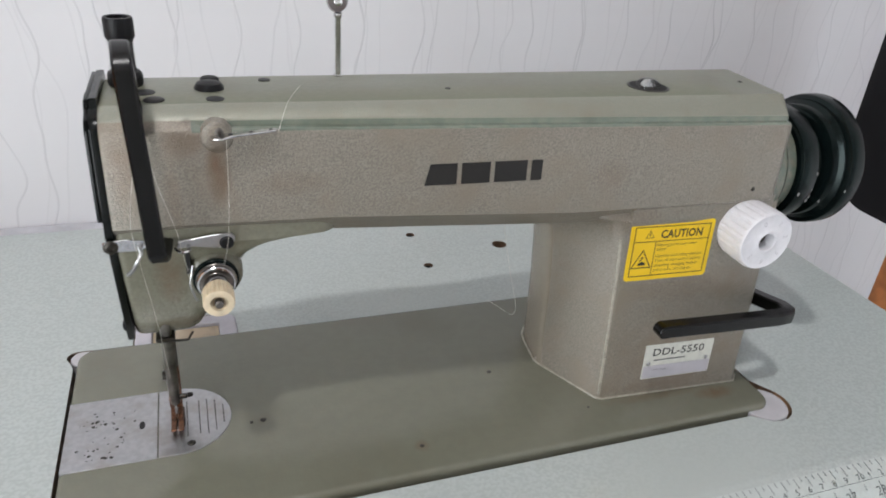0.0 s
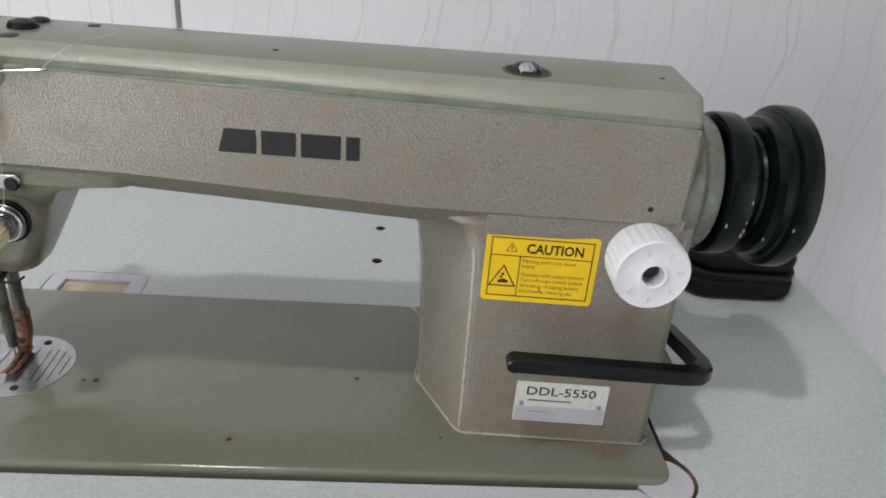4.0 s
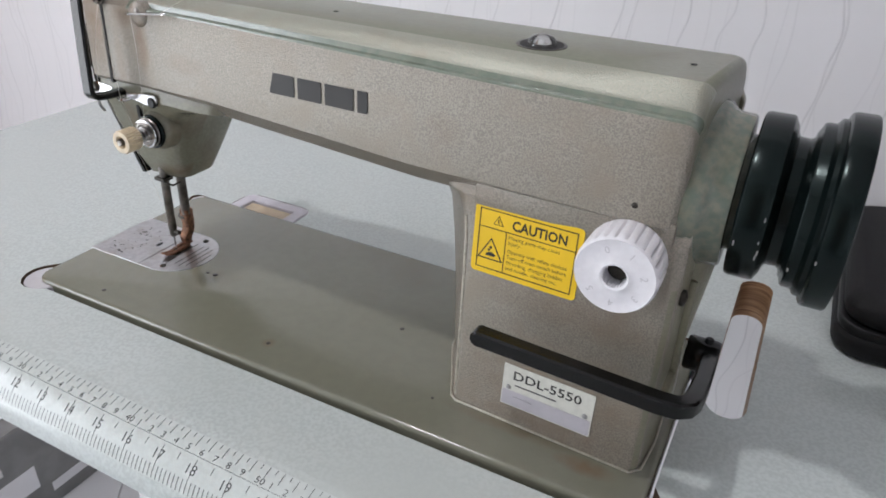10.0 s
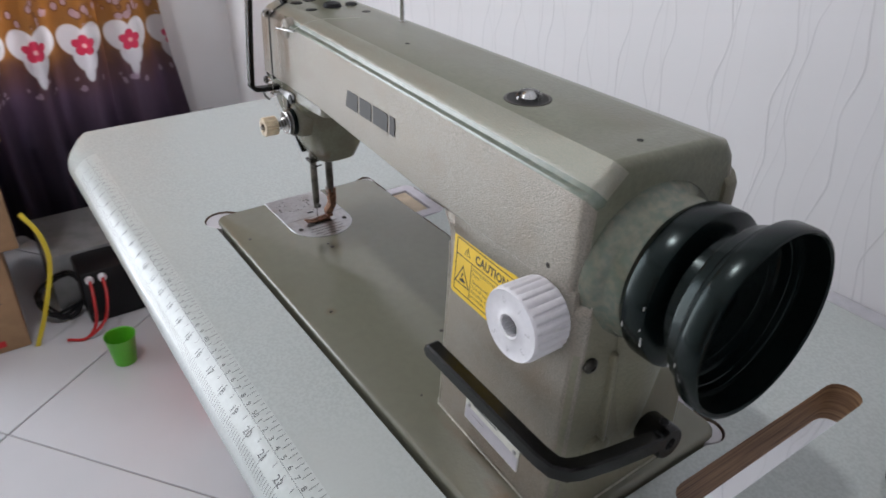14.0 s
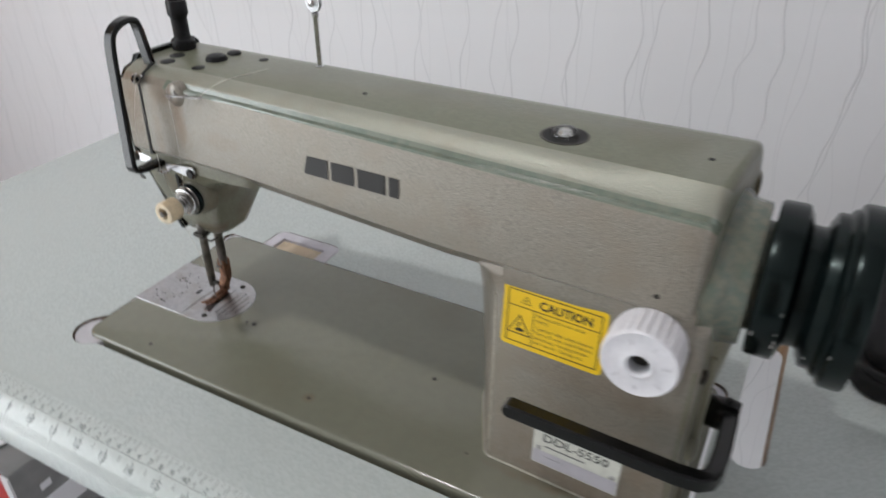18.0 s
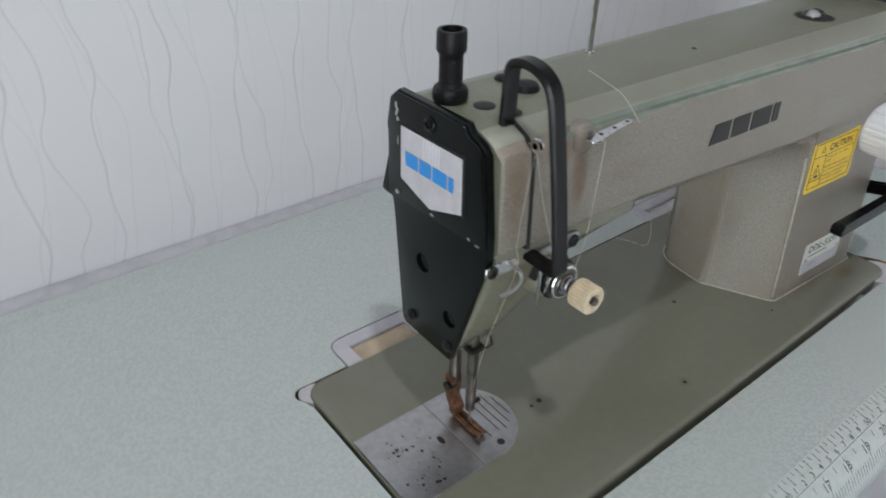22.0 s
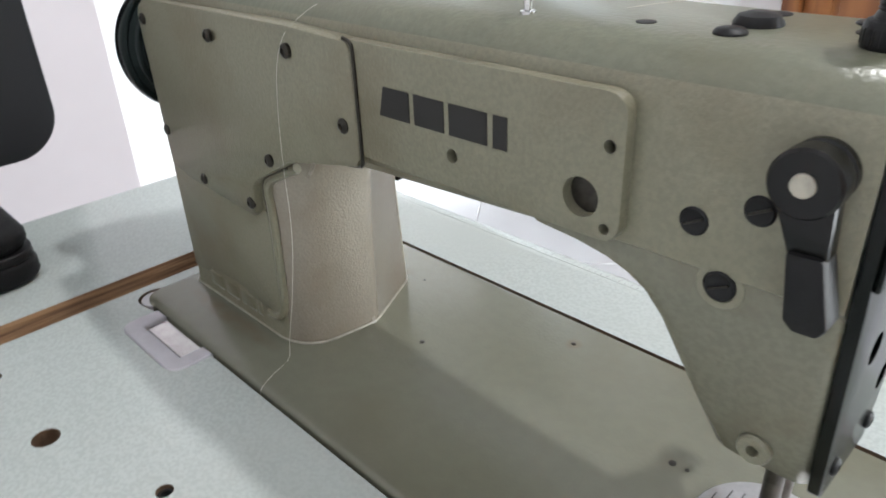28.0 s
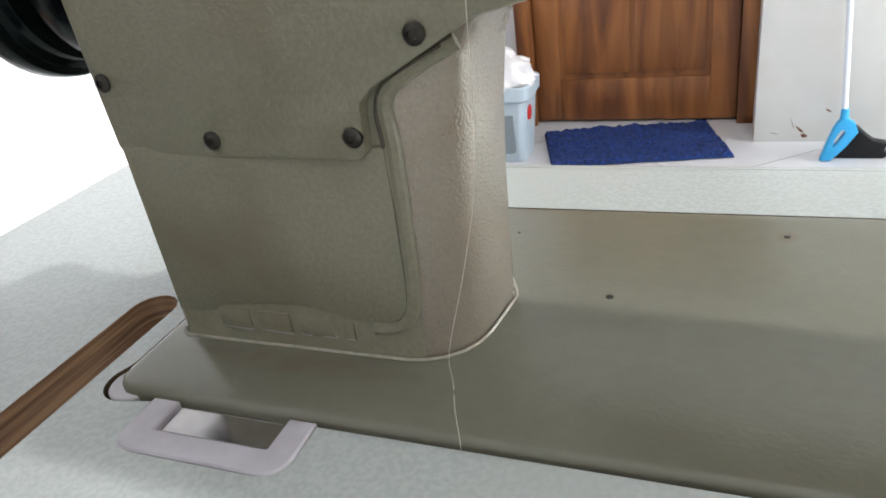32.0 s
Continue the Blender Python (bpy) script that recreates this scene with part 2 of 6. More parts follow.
def wave_paper(m):
    """Thin wavy grey lines that run up the wall and cross now and then."""
    nt = m.node_tree
    b = nt.nodes["Principled BSDF"]
    tc = nt.nodes.new("ShaderNodeTexCoord")
    sep = nt.nodes.new("ShaderNodeSeparateXYZ")
    nt.links.new(tc.outputs["Object"], sep.inputs[0])

    def mt(op, a, c=0.0):
        n = nt.nodes.new("ShaderNodeMath")
        n.operation = op
        for i, v in enumerate((a, c)):
            if isinstance(v, (int, float)):
                n.inputs[i].default_value = v
            else:
                nt.links.new(v, n.inputs[i])
        return n.outputs[0]

    total = None
    for k, (spacing, amp, fx, fz, w, strength) in enumerate(((0.060, 0.012, 3.0, 9.0, 0.0100, 0.46), (0.047, 0.014, 2.6, 7.0, 0.0100, 0.16), (0.085, 0.018, 3.4, 10.0, 0.0070, 0.36), (0.071, 0.018, 2.2, 6.0, 0.0080, 0.18))):
        comb = nt.nodes.new("ShaderNodeCombineXYZ")
        nt.links.new(mt("MULTIPLY", sep.outputs["X"], fx), comb.inputs[0])
        nt.links.new(mt("MULTIPLY", sep.outputs["Z"], fz), comb.inputs[2])
        comb.inputs[1].default_value = 7.3 * k
        nz = nt.nodes.new("ShaderNodeTexNoise")
        nz.inputs["Scale"].default_value, nz.inputs["Detail"].default_value = 1.0, 1.2
        nt.links.new(comb.outputs[0], nz.inputs["Vector"])
        off = mt("MULTIPLY", mt("SUBTRACT", nz.outputs["Fac"], 0.5), amp * 4.5)
        u = mt("PINGPONG", mt("DIVIDE", mt("ADD", mt("ADD", sep.outputs["X"], off), 10 + 0.013 * k), spacing), 0.5)
        r = nt.nodes.new("ShaderNodeMapRange")
        r.inputs["From Min"].default_value, r.inputs["From Max"].default_value = w * 0.7, w * 2.2
        r.inputs["To Min"].default_value, r.inputs["To Max"].default_value = strength, 0.0
        nt.links.new(u, r.inputs["Value"])
        total = r.outputs[0] if total is None else mt("MAXIMUM", total, r.outputs[0])
    fade = nt.nodes.new("ShaderNodeTexNoise")
    fade.inputs["Scale"].default_value = 14
    nt.links.new(tc.outputs["Object"], fade.inputs["Vector"])
    total = mt("MULTIPLY", total, mt("ADD", mt("MULTIPLY", fade.outputs["Fac"], 1.3), 0.05))
    x = nt.nodes.new("ShaderNodeMix")
    x.data_type = "RGBA"
    nt.links.new(total, x.inputs["Factor"])
    x.inputs["A"].default_value, x.inputs["B"].default_value = (0.74, 0.73, 0.745, 1), (0.44, 0.435, 0.445, 1)
    nt.links.new(x.outputs["Result"], b.inputs["Base Color"])
    bn = nt.nodes.new("ShaderNodeBump")
    bn.inputs["Distance"].default_value = 0.0006
    nt.links.new(total, bn.inputs["Height"])
    nt.links.new(bn.outputs[0], b.inputs["Normal"])


wave_paper(M_PAPER)


def curtain_print(m):
    """Printed cloth: gold above, dusky purple below, a row of white hearts with pink flowers."""
    nt = m.node_tree
    b = nt.nodes["Principled BSDF"]
    b.inputs["Roughness"].default_value = 0.85
    uv = nt.nodes.new("ShaderNodeTexCoord")
    sep = nt.nodes.new("ShaderNodeSeparateXYZ")
    nt.links.new(uv.outputs["Object"], sep.inputs[0])

    def mt(op, a, c=0.0):
        n = nt.nodes.new("ShaderNodeMath")
        n.operation = op
        for i, v in enumerate((a, c)):
            if isinstance(v, (int, float)):
                n.inputs[i].default_value = v
            else:
                nt.links.new(v, n.inputs[i])
        return n.outputs[0]

    def mix(fac, a, c):
        x = nt.nodes.new("ShaderNodeMix")
        x.data_type = "RGBA"
        nt.links.new(fac, x.inputs["Factor"])
        for sock, v in ((x.inputs["A"], a), (x.inputs["B"], c)):
            if isinstance(v, tuple):
                sock.default_value = (*v, 1)
            else:
                nt.links.new(v, sock)
        return x.outputs["Result"]

    ramp = nt.nodes.new("ShaderNodeValToRGB")
    nz = nt.nodes.new("ShaderNodeTexNoise")
    nz.inputs["Scale"].default_value = 9
    nt.links.new(uv.outputs["Object"], nz.inputs["Vector"])
    h = mt("ADD", mt("MULTIPLY", mt("ADD", sep.outputs["Z"], 0.75), 1.05), mt("MULTIPLY", mt("SUBTRACT", nz.outputs["Fac"], 0.5), 0.16))
    nt.links.new(h, ramp.inputs[0])
    el = ramp.color_ramp.elements
    el[0].position, el[0].color = 0.0, (0.02, 0.014, 0.026, 1)
    el[1].position, el[1].color = 1.0, (0.44, 0.25, 0.09, 1)
    for p, c in ((0.30, (0.08, 0.06, 0.092)), (0.46, (0.14, 0.095, 0.135)), (0.555, (0.17, 0.10, 0.095)), (0.62, (0.31, 0.175, 0.07)), (0.80, (0.38, 0.21, 0.075))):
        e = el.new(p)
        e.color = (*c, 1)
    col = ramp.outputs[0]
    v = mt("MULTIPLY", mt("SUBTRACT", mt("FRACT", mt("DIVIDE", mt("ADD", sep.outputs["Y"], 10.0435), 0.119)), 0.5), 0.097)
    w = mt("MULTIPLY", mt("ADD", sep.outputs["Z"], 0.172), 0.82)

    def blob(cy, cz, ry, rz):
        d = mt("ADD", mt("POWER", mt("ABSOLUTE", mt("DIVIDE", mt("SUBTRACT", v, cy), ry)), 2.0), mt("POWER", mt("ABSOLUTE", mt("DIVIDE", mt("SUBTRACT", w, cz), rz)), 2.0))
        r = nt.nodes.new("ShaderNodeMapRange")
        r.inputs["From Min"].default_value, r.inputs["From Max"].default_value = 0.9, 1.1
        r.inputs["To Min"].default_value, r.inputs["To Max"].default_value = 1.0, 0.0
        nt.links.new(d, r.inputs["Value"])
        return r.outputs[0]

    heart = mt("MAXIMUM", mt("MAXIMUM", blob(-0.020, 0.012, 0.026, 0.034), blob(0.020, 0.012, 0.026, 0.034)), mt("MAXIMUM", blob(0, -0.024, 0.025, 0.034), blob(0, -0.050, 0.011, 0.030)))
    col = mix(mt("MULTIPLY", heart, 0.9), col, (0.56, 0.545, 0.56))
    petals = blob(0, 0, 0.013, 0.013)
    for a in range(5):
        t = 2 * math.pi * a / 5
        petals = mt("MAXIMUM", petals, blob(0.0145 * math.sin(t), 0.0145 * math.cos(t), 0.0095, 0.0095))
    col = mix(petals, col, (0.50, 0.085, 0.15))
    col = mix(blob(0, 0, 0.005, 0.005), col, (0.6, 0.4, 0.4))
    speck = nt.nodes.new("ShaderNodeTexVoronoi")
    speck.inputs["Scale"].default_value = 34
    nt.links.new(uv.outputs["Object"], speck.inputs["Vector"])
    band = blob(0, -0.085, 0.035, 0.022)
    lace = mt("MULTIPLY", mt("LESS_THAN", speck.outputs["Distance"], 0.36), mt("MAXIMUM", mt("MULTIPLY", band, 0.9), blob(0, 0.075, 0.045, 0.03)))
    col = mix(mt("MULTIPLY", lace, 0.7), col, (0.45, 0.36, 0.42))
    scroll = mt("MULTIPLY", mt("LESS_THAN", mt("ABSOLUTE", mt("SUBTRACT", speck.outputs["Distance"], 0.42)), 0.05), blob(0, 0.10, 0.05, 0.05))
    col = mix(mt("MULTIPLY", scroll, 0.6), col, (0.14, 0.06, 0.05))
    nt.links.new(col, b.inputs["Base Color"])


M_CURTAIN = material("curtain_cloth", (0.1, 0.06, 0.08), 0.85)
curtain_print(M_CURTAIN)
M_EDGE = material("worn_green_edge", (0.150, 0.182, 0.145), 0.16, 0, 0.35, 180, 0.00014, 600, 0.18, 40, colour2=(0.190, 0.208, 0.165), spec=0.8)
M_SHOULDER = material("shoulder_paint", (0.270, 0.262, 0.208), 0.30, 0.25, 0.12, 1200, 0.00034, 1200, 0.15, 40, colour2=(0.235, 0.245, 0.195), spec=0.9)
M_CARD = material("cardboard", (0.33, 0.20, 0.105), 0.8, 0, 0.12, 40, 0.0, 0, 0.1, 6)
M_RED = material("carton_red", (0.50, 0.02, 0.02), 0.5, 0, 0.06, 20)
M_GREY = material("carton_grey", (0.22, 0.22, 0.22), 0.6, 0, 0.2, 20)
M_GREEN = material("green_plastic", (0.10, 0.45, 0.02), 0.4, 0, 0.08, 40)
M_CORD = material("yellow_strap", (0.6, 0.46, 0.02), 0.5, 0, 0.1, 100)
M_REDWIRE = material("red_wire", (0.4, 0.01, 0.01), 0.4)
M_SHEET = material("paper", (0.72, 0.72, 0.74), 0.7, 0, 0.06, 20)
M_BIN = material("bin_plastic", (0.42, 0.50, 0.56), 0.35, 0, 0.05, 20)
M_BINP = material("bin_panel", (0.20, 0.24, 0.26), 0.4, 0, 0.1, 30)
M_BAG = material("plastic_bag", (0.75, 0.73, 0.74), 0.35, 0, 0.12, 30)
M_CYAN = material("cyan_plastic", (0.03, 0.36, 0.70), 0.4, 0, 0.06, 40)
M_POLE = material("pale_pole", (0.62, 0.66, 0.72), 0.35)
M_ORANGE = material("varnished_wood", (0.42, 0.15, 0.045), 0.35, 0, 0.35, 60)
M_PINK = material("pinkish_wall", (0.62, 0.575, 0.595), 0.7, 0, 0.04, 5)
M_GROUT = material("tile_joint", (0.34, 0.32, 0.32), 0.8)
M_TAPE = material("tape_strip", (0.515, 0.555, 0.535), 0.24, 0, 0.05, 200)
M_TICK = material("tape_ink", (0.10, 0.103, 0.103), 0.35)
M_POCKETWOOD = material("gap_shaded_wood", (0.15, 0.088, 0.05), 0.6, 0, 0.4, 200)
M_STRIP = material("wall_shade_grey", (0.52, 0.52, 0.55), 0.5, 0, 0.15, 60)
M_THREAD = material("white_thread", (0.66, 0.63, 0.56), 0.7)
M_WOODIN = material("pale_wood", (0.52, 0.42, 0.30), 0.6, 0, 0.25, 60)
M_GLASS = material("oil_window", (0.85, 0.87, 0.85), 0.05)
M_GLASS.node_tree.nodes["Principled BSDF"].inputs["Transmission Weight"].default_value = 1.0
M_BADGE = material("badge_silver", (0.62, 0.60, 0.63), 0.38, 0.2, 0.1, 120, 0.0006, 130)
M_BADGELINE = material("badge_line", (0.74, 0.73, 0.76), 0.4, 0.0)
M_SCRATCH = material("bare_metal_chip", (0.55, 0.54, 0.52), 0.35, 0.8, 0.2, 400)
M_PAD = material("white_pad", (0.52, 0.505, 0.525), 0.5, 0, 0.12, 60)
M_PLINTH = material("mirror_plate", (0.62, 0.60, 0.60), 0.14, 1.0, 0.2, 80)


def ply_layers(m):
    nt = m.node_tree
    b = nt.nodes["Principled BSDF"]
    tc = nt.nodes.new("ShaderNodeTexCoord")
    mp_ = nt.nodes.new("ShaderNodeMapping")
    mp_.inputs["Scale"].default_value = (14, 14, 420)
    nt.links.new(tc.outputs["Object"], mp_.inputs["Vector"])
    n = nt.nodes.new("ShaderNodeTexNoise")
    n.inputs["Scale"].default_value, n.inputs["Detail"].default_value = 1.0, 4
    nt.links.new(mp_.outputs[0], n.inputs["Vector"])
    r = nt.nodes.new("ShaderNodeValToRGB")
    r.color_ramp.elements[0].position, r.color_ramp.elements[0].color = 0.35, (0.14, 0.07, 0.035, 1)
    r.color_ramp.elements[1].position, r.color_ramp.elements[1].color = 0.65, (0.42, 0.26, 0.14, 1)
    nt.links.new(n.outputs["Fac"], r.inputs[0])
    nt.links.new(r.outputs[0], b.inputs["Base Color"])


ply_layers(M_PLY)


def wood_grain(m, scale, lo, hi):
    nt = m.node_tree
    b = nt.nodes["Principled BSDF"]
    tc = nt.nodes.new("ShaderNodeTexCoord")
    mp_ = nt.nodes.new("ShaderNodeMapping")
    mp_.inputs["Scale"].default_value = scale
    nt.links.new(tc.outputs["Object"], mp_.inputs["Vector"])
    n = nt.nodes.new("ShaderNodeTexNoise")
    n.inputs["Scale"].default_value, n.inputs["Detail"].default_value, n.inputs["Distortion"].default_value = 1.0, 4, 1.2
    nt.links.new(mp_.outputs[0], n.inputs["Vector"])
    r = nt.nodes.new("ShaderNodeValToRGB")
    r.color_ramp.elements[0].position, r.color_ramp.elements[0].color = 0.35, (*lo, 1)
    r.color_ramp.elements[1].position, r.color_ramp.elements[1].color = 0.68, (*hi, 1)
    nt.links.new(n.outputs["Fac"], r.inputs[0])
    nt.links.new(r.outputs[0], b.inputs["Base Color"])


wood_grain(M_WOODDOOR, (11, 11, 1.6), (0.12, 0.038, 0.012), (0.32, 0.125, 0.036))

# ---- more mesh helpers ----


def bar(points, w, h, r=0.25, ref=(0, 0, 1)):
    """A flat bar with softened edges along points: w wide across, h high along ref."""
    pts = [Vector(p) for p in points]
    up0 = Vector(ref)
    rings = []
    c = [(x * w / 2, y * h / 2) for x, y in ((1, 1 - r), (1 - r * h / w, 1), (-1 + r * h / w, 1), (-1, 1 - r), (-1, -1 + r), (-1 + r * h / w, -1), (1 - r * h / w, -1), (1, -1 + r))]
    for i, p in enumerate(pts):
        d = (pts[min(i + 1, len(pts) - 1)] - pts[max(i - 1, 0)]).normalized()
        side = d.cross(up0).normalized()
        up = side.cross(d).normalized()
        rings.append([p + side * a + up * b_ for a, b_ in c])
    return ring_bm(rings)


def text_bm(string, size, m, bold=0.0, align="LEFT"):
    """Letters as flat mesh, laid by the pose m."""
    cu = bpy.data.curves.new("text", "FONT")
    cu.body, cu.size, cu.align_x, cu.resolution_u, cu.offset = string, size, align, 2, bold
    ob = bpy.data.objects.new("text", cu)
    scene.collection.objects.link(ob)
    me = bpy.data.meshes.new_from_object(ob.evaluated_get(bpy.context.evaluated_depsgraph_get()))
    bm = bmesh.new()
    bm.from_mesh(me)
    bm.transform(m)
    bpy.data.objects.remove(ob)
    bpy.data.curves.remove(cu)
    bpy.data.meshes.remove(me)
    return bm


def flat(poly, m, h=0.0002):
    """A thin printed patch: a polygon in the pose m's own x, y plane, h thick."""
    bm = prism(poly, "z", 0.0, h)
    bm.transform(m)
    return bm


def rect(x0, x1, y0, y1):
    return [(x0, y0), (x1, y0), (x1, y1), (x0, y1)]


def frame_line(x0, x1, y0, y1, w):
    return [rect(x0, x1, y0, y0 + w), rect(x0, x1, y1 - w, y1), rect(x0, x0 + w, y0 + w, y1 - w), rect(x1 - w, x1, y0 + w, y1 - w)]


def wall_with_opening(axis, a0, a1, b0, b1, o0, o1, z0, z1):
    """A wall of thickness b0..b1 from a0 to a1, with an opening o0..o1 wide and z0..z1 high."""
    def blk(p, q, lo, hi):
        return box(p, q, b0, b1, lo, hi) if axis == "x" else box(b0, b1, p, q, lo, hi)
    out = [blk(a0, o0, FLOOR_Z, CEIL_Z), blk(o1, a1, FLOOR_Z, CEIL_Z), blk(o0, o1, z1, CEIL_Z)]
    if z0 > FLOOR_Z:
        out.append(blk(o0, o1, FLOOR_Z, z0))
    return merge(out)


# ---- setting ----
def setting(name, bm, mat, label, category):
    return tagged(part(name, bm, mat), label, category, "", "structure")


RECESS_Y, CORNER_X, NEAR_X = 0.58, -1.01, 1.35
floor_ob = setting("floor", box(LEFT_X - 0.15, RIGHT_X + 0.15, FRONT_Y - 0.15, RECESS_Y + 0.15, FLOOR_Z - 0.1, FLOOR_Z - 0.004), M_GROUT, "pale grey glossy ceramic tile floor", "floor")
setting("ceiling", box(LEFT_X - 0.15, RIGHT_X + 0.15, FRONT_Y - 0.15, RECESS_Y + 0.15, CEIL_Z, CEIL_Z + 0.1), M_WALL, "plain white ceiling", "ceiling")
setting("wall_back", box(CORNER_X, NEAR_X, WALL_Y, RECESS_Y + 0.15, FLOOR_Z, CEIL_Z), M_PAPER, "pale wallpaper with thin wavy vertical grey lines", "wall")
setting("wall_recess", box(LEFT_X - 0.15, CORNER_X, RECESS_Y, RECESS_Y + 0.15, FLOOR_Z, CEIL_Z), M_WALL, "plain pale wall beside the window", "wall")
setting("wall_near", box(NEAR_X, NEAR_X + 0.12, -0.155, WALL_Y, FLOOR_Z, CEIL_Z), M_PINK, "plain pinkish white wall end", "wall")
setting("wall_corner", box(NEAR_X, RIGHT_X + 0.15, WALL_Y, RECESS_Y + 0.15, FLOOR_Z, CEIL_Z), M_WALL, "white painted wall", "wall")
setting("wall_right", box(RIGHT_X, RIGHT_X + 0.15, FRONT_Y, WALL_Y, FLOOR_Z, CEIL_Z), M_WALL, "bright white painted wall", "wall")
setting("wall_left", merge([box(LEFT_X - 0.15, LEFT_X, FRONT_Y - 0.15, -2.07, FLOOR_Z, CEIL_Z), wall_with_opening("y", -2.07, -0.6, LEFT_X - 0.15, LEFT_X, -2.0, -0.80, FLOOR_Z + 0.04, 1.42), wall_with_opening("y", -0.6, RECESS_Y, LEFT_X - 0.15, LEFT_X, -0.38, 0.31, -0.36, 1.1)]), M_WALL, "white painted wall with two window openings", "wall")
setting("wall_front", wall_with_opening("x", LEFT_X, RIGHT_X + 0.15, FRONT_Y - 0.15, FRONT_Y, 1.46, 2.1, FLOOR_Z, 1.25), M_WALL, "white painted wall with an assumed doorway", "wall")
setting("wall_block", box(LEFT_X, 0.16, FRONT_Y, -2.07, FLOOR_Z, CEIL_Z), M_BLOCK, "scuffed white wall beside the door", "wall")
setting("column", box(1.164, 1.345, FRONT_Y, -1.74, FLOOR_Z, CEIL_Z), M_WALL, "square white column", "column")

# Added strip: its grey stands in for the shaded wall below table level.
setting("trim", box(-0.34, 0.70, 0.3905, 0.4145, -0.020, -0.0085, 0.001), M_STRIP, "added grey strip standing in for the shaded wall behind the table", "trim")

# Glowing panel added outside the unseen doorway.
M_OUT = material("outdoor_glow", (0.8, 0.85, 0.9), 0.8)
M_OUT.node_tree.nodes["Principled BSDF"].inputs["Emission Color"].default_value = (0.9, 0.95, 1, 1)
M_OUT.node_tree.nodes["Principled BSDF"].inputs["Emission Strength"].default_value = 1.2
setting("backdrop", box(1.1, 2.5, FRONT_Y - 0.75, FRONT_Y - 0.70, FLOOR_Z, CEIL_Z), M_OUT, "glowing panel standing for daylight beyond the assumed doorway", "daylight")

# ---- work table ----
table = empty("sewing_table", "work table with pale green speckled laminate top and rounded white edge", "table", (0.18, 0.16, FLOOR_Z))


def at_base(ob):
    """Keeps a part where it was built, though its thing stands elsewhere."""
    ob.matrix_parent_inverse = Matrix.Translation(ob.parent.location).inverted()
    return ob


pocket = (
    [(0.02, -0.0048), (0.452, -0.0048)]
    + arc(0.4715, 0.0045, 0.0195, -130, 25, 8)
    + [(0.4785, 0.03), (0.4785, 0.160)]
    + arc(0.4695, 0.1710, 0.0125, -10, 100, 6)
    + [(0.4520, 0.1805)]
    + arc(0.441, 0.196, 0.0105, 0, 90, 3)
    + arc(0.3855, 0.196, 0.0105, 90, 180, 3)
    + [(0.3750, 0.1800), (0.112, 0.1800)]
    + arc(0.101, 0.1995, 0.0105, 0, 90, 3)
    + arc(0.0465, 0.1995, 0.0105, 90, 180, 3)
    + [(0.0360, 0.1805), (0.012, 0.1805)]
    + arc(-0.001, 0.174, 0.007, 90, 230, 4)
    + [(-0.0025, 0.16), (-0.0025, 0.026)]
    + arc(0.005, 0.007, 0.0185, 150, 290, 6)
)
slot_loop = arc(0.5025, 0.1205, 0.0125, 180, 360, 8) + arc(0.5025, 0.2815, 0.0125, 0, 180, 8)
TX0, TX1, TY0, TY1 = -0.325, 0.681, -0.057, 0.389
outer = [(TX0, TY0), (TX1, TY0), (TX1, TY1), (TX0, TY1)]
holes = [pocket, slot_loop] + [circle(x, y, r) for x, y, r in ((0.292, 0.316, 0.0045), (0.291, 0.252, 0.0045), (0.375, 0.279, 0.0075), (0.455, 0.282, 0.0045))]
bm = plate_with_holes(outer, holes, TABLE_Z, TABLE_Z - 0.034)


def on_rim(v):
    x, y = v.co.x, v.co.y
    return abs(x - TX0) < 1e-5 or abs(x - TX1) < 1e-5 or abs(y - TY0) < 1e-5 or abs(y - TY1) < 1e-5


for f in bm.faces:
    # pocket walls take the dark wood, the narrow gap's shade put in its colour
    f.material_index = 0 if abs(f.normal.z) > 0.5 or all(on_rim(v) for v in f.verts) else 1 if f.calc_center_median().x > 0.4885 else 2
rim = [e for e in bm.edges if all(on_rim(v) and v.co.y > TY0 + 0.001 for v in e.verts) and abs(e.verts[0].co.z - e.verts[1].co.z) < 1e-6 and e.verts[0].co.z > TABLE_Z - 0.01]
bmesh.ops.bevel(bm, geom=rim, offset=0.004, segments=3, affect="EDGES", profile=0.5, clamp_overlap=True)
at_base(part("tabletop", bm, [M_LAMINATE, M_PLY, M_POCKETWOOD], table, "", 50))
ROLL_A, ROLL_B = 0.035, 0.030


def roll(y):
    """Height and outward lean of the rolled front edge at y."""
    q = radians(0) if y >= TY0 else math.asin(min(0.999, (TY0 - y) / ROLL_A))
    return TABLE_Z - ROLL_B * (1 - math.cos(q)), Vector((0, -ROLL_B * math.sin(q), ROLL_A * math.cos(q))).normalized()


nose = []
ends = [(0.0, 0.14), (0.002, 0.34), (0.006, 0.52), (0.012, 0.70), (0.02, 0.86), (0.03, 0.96), (0.04, 1.0)]
for x, k in [(TX0 + d, k) for d, k in ends] + [(0.1, 1.0), (0.35, 1.0)] + [(TX1 - d, k) for d, k in ends[::-1]]:
    arc_pts = [(TY0 - ROLL_A * k * math.sin(radians(9 * q)), TABLE_Z - (ROLL_B if k > 0.8 else ROLL_B * k / 0.8) * (1 - math.cos(radians(9 * q)))) for q in range(11)]
    nose.append([(x, y, z) for y, z in arc_pts] + [(x, arc_pts[-1][0], TABLE_Z - 0.034), (x, TY0, TABLE_Z - 0.034)])
at_base(part("rolled_edge", ring_bm(nose), M_LAMINATE, table, "", 60))
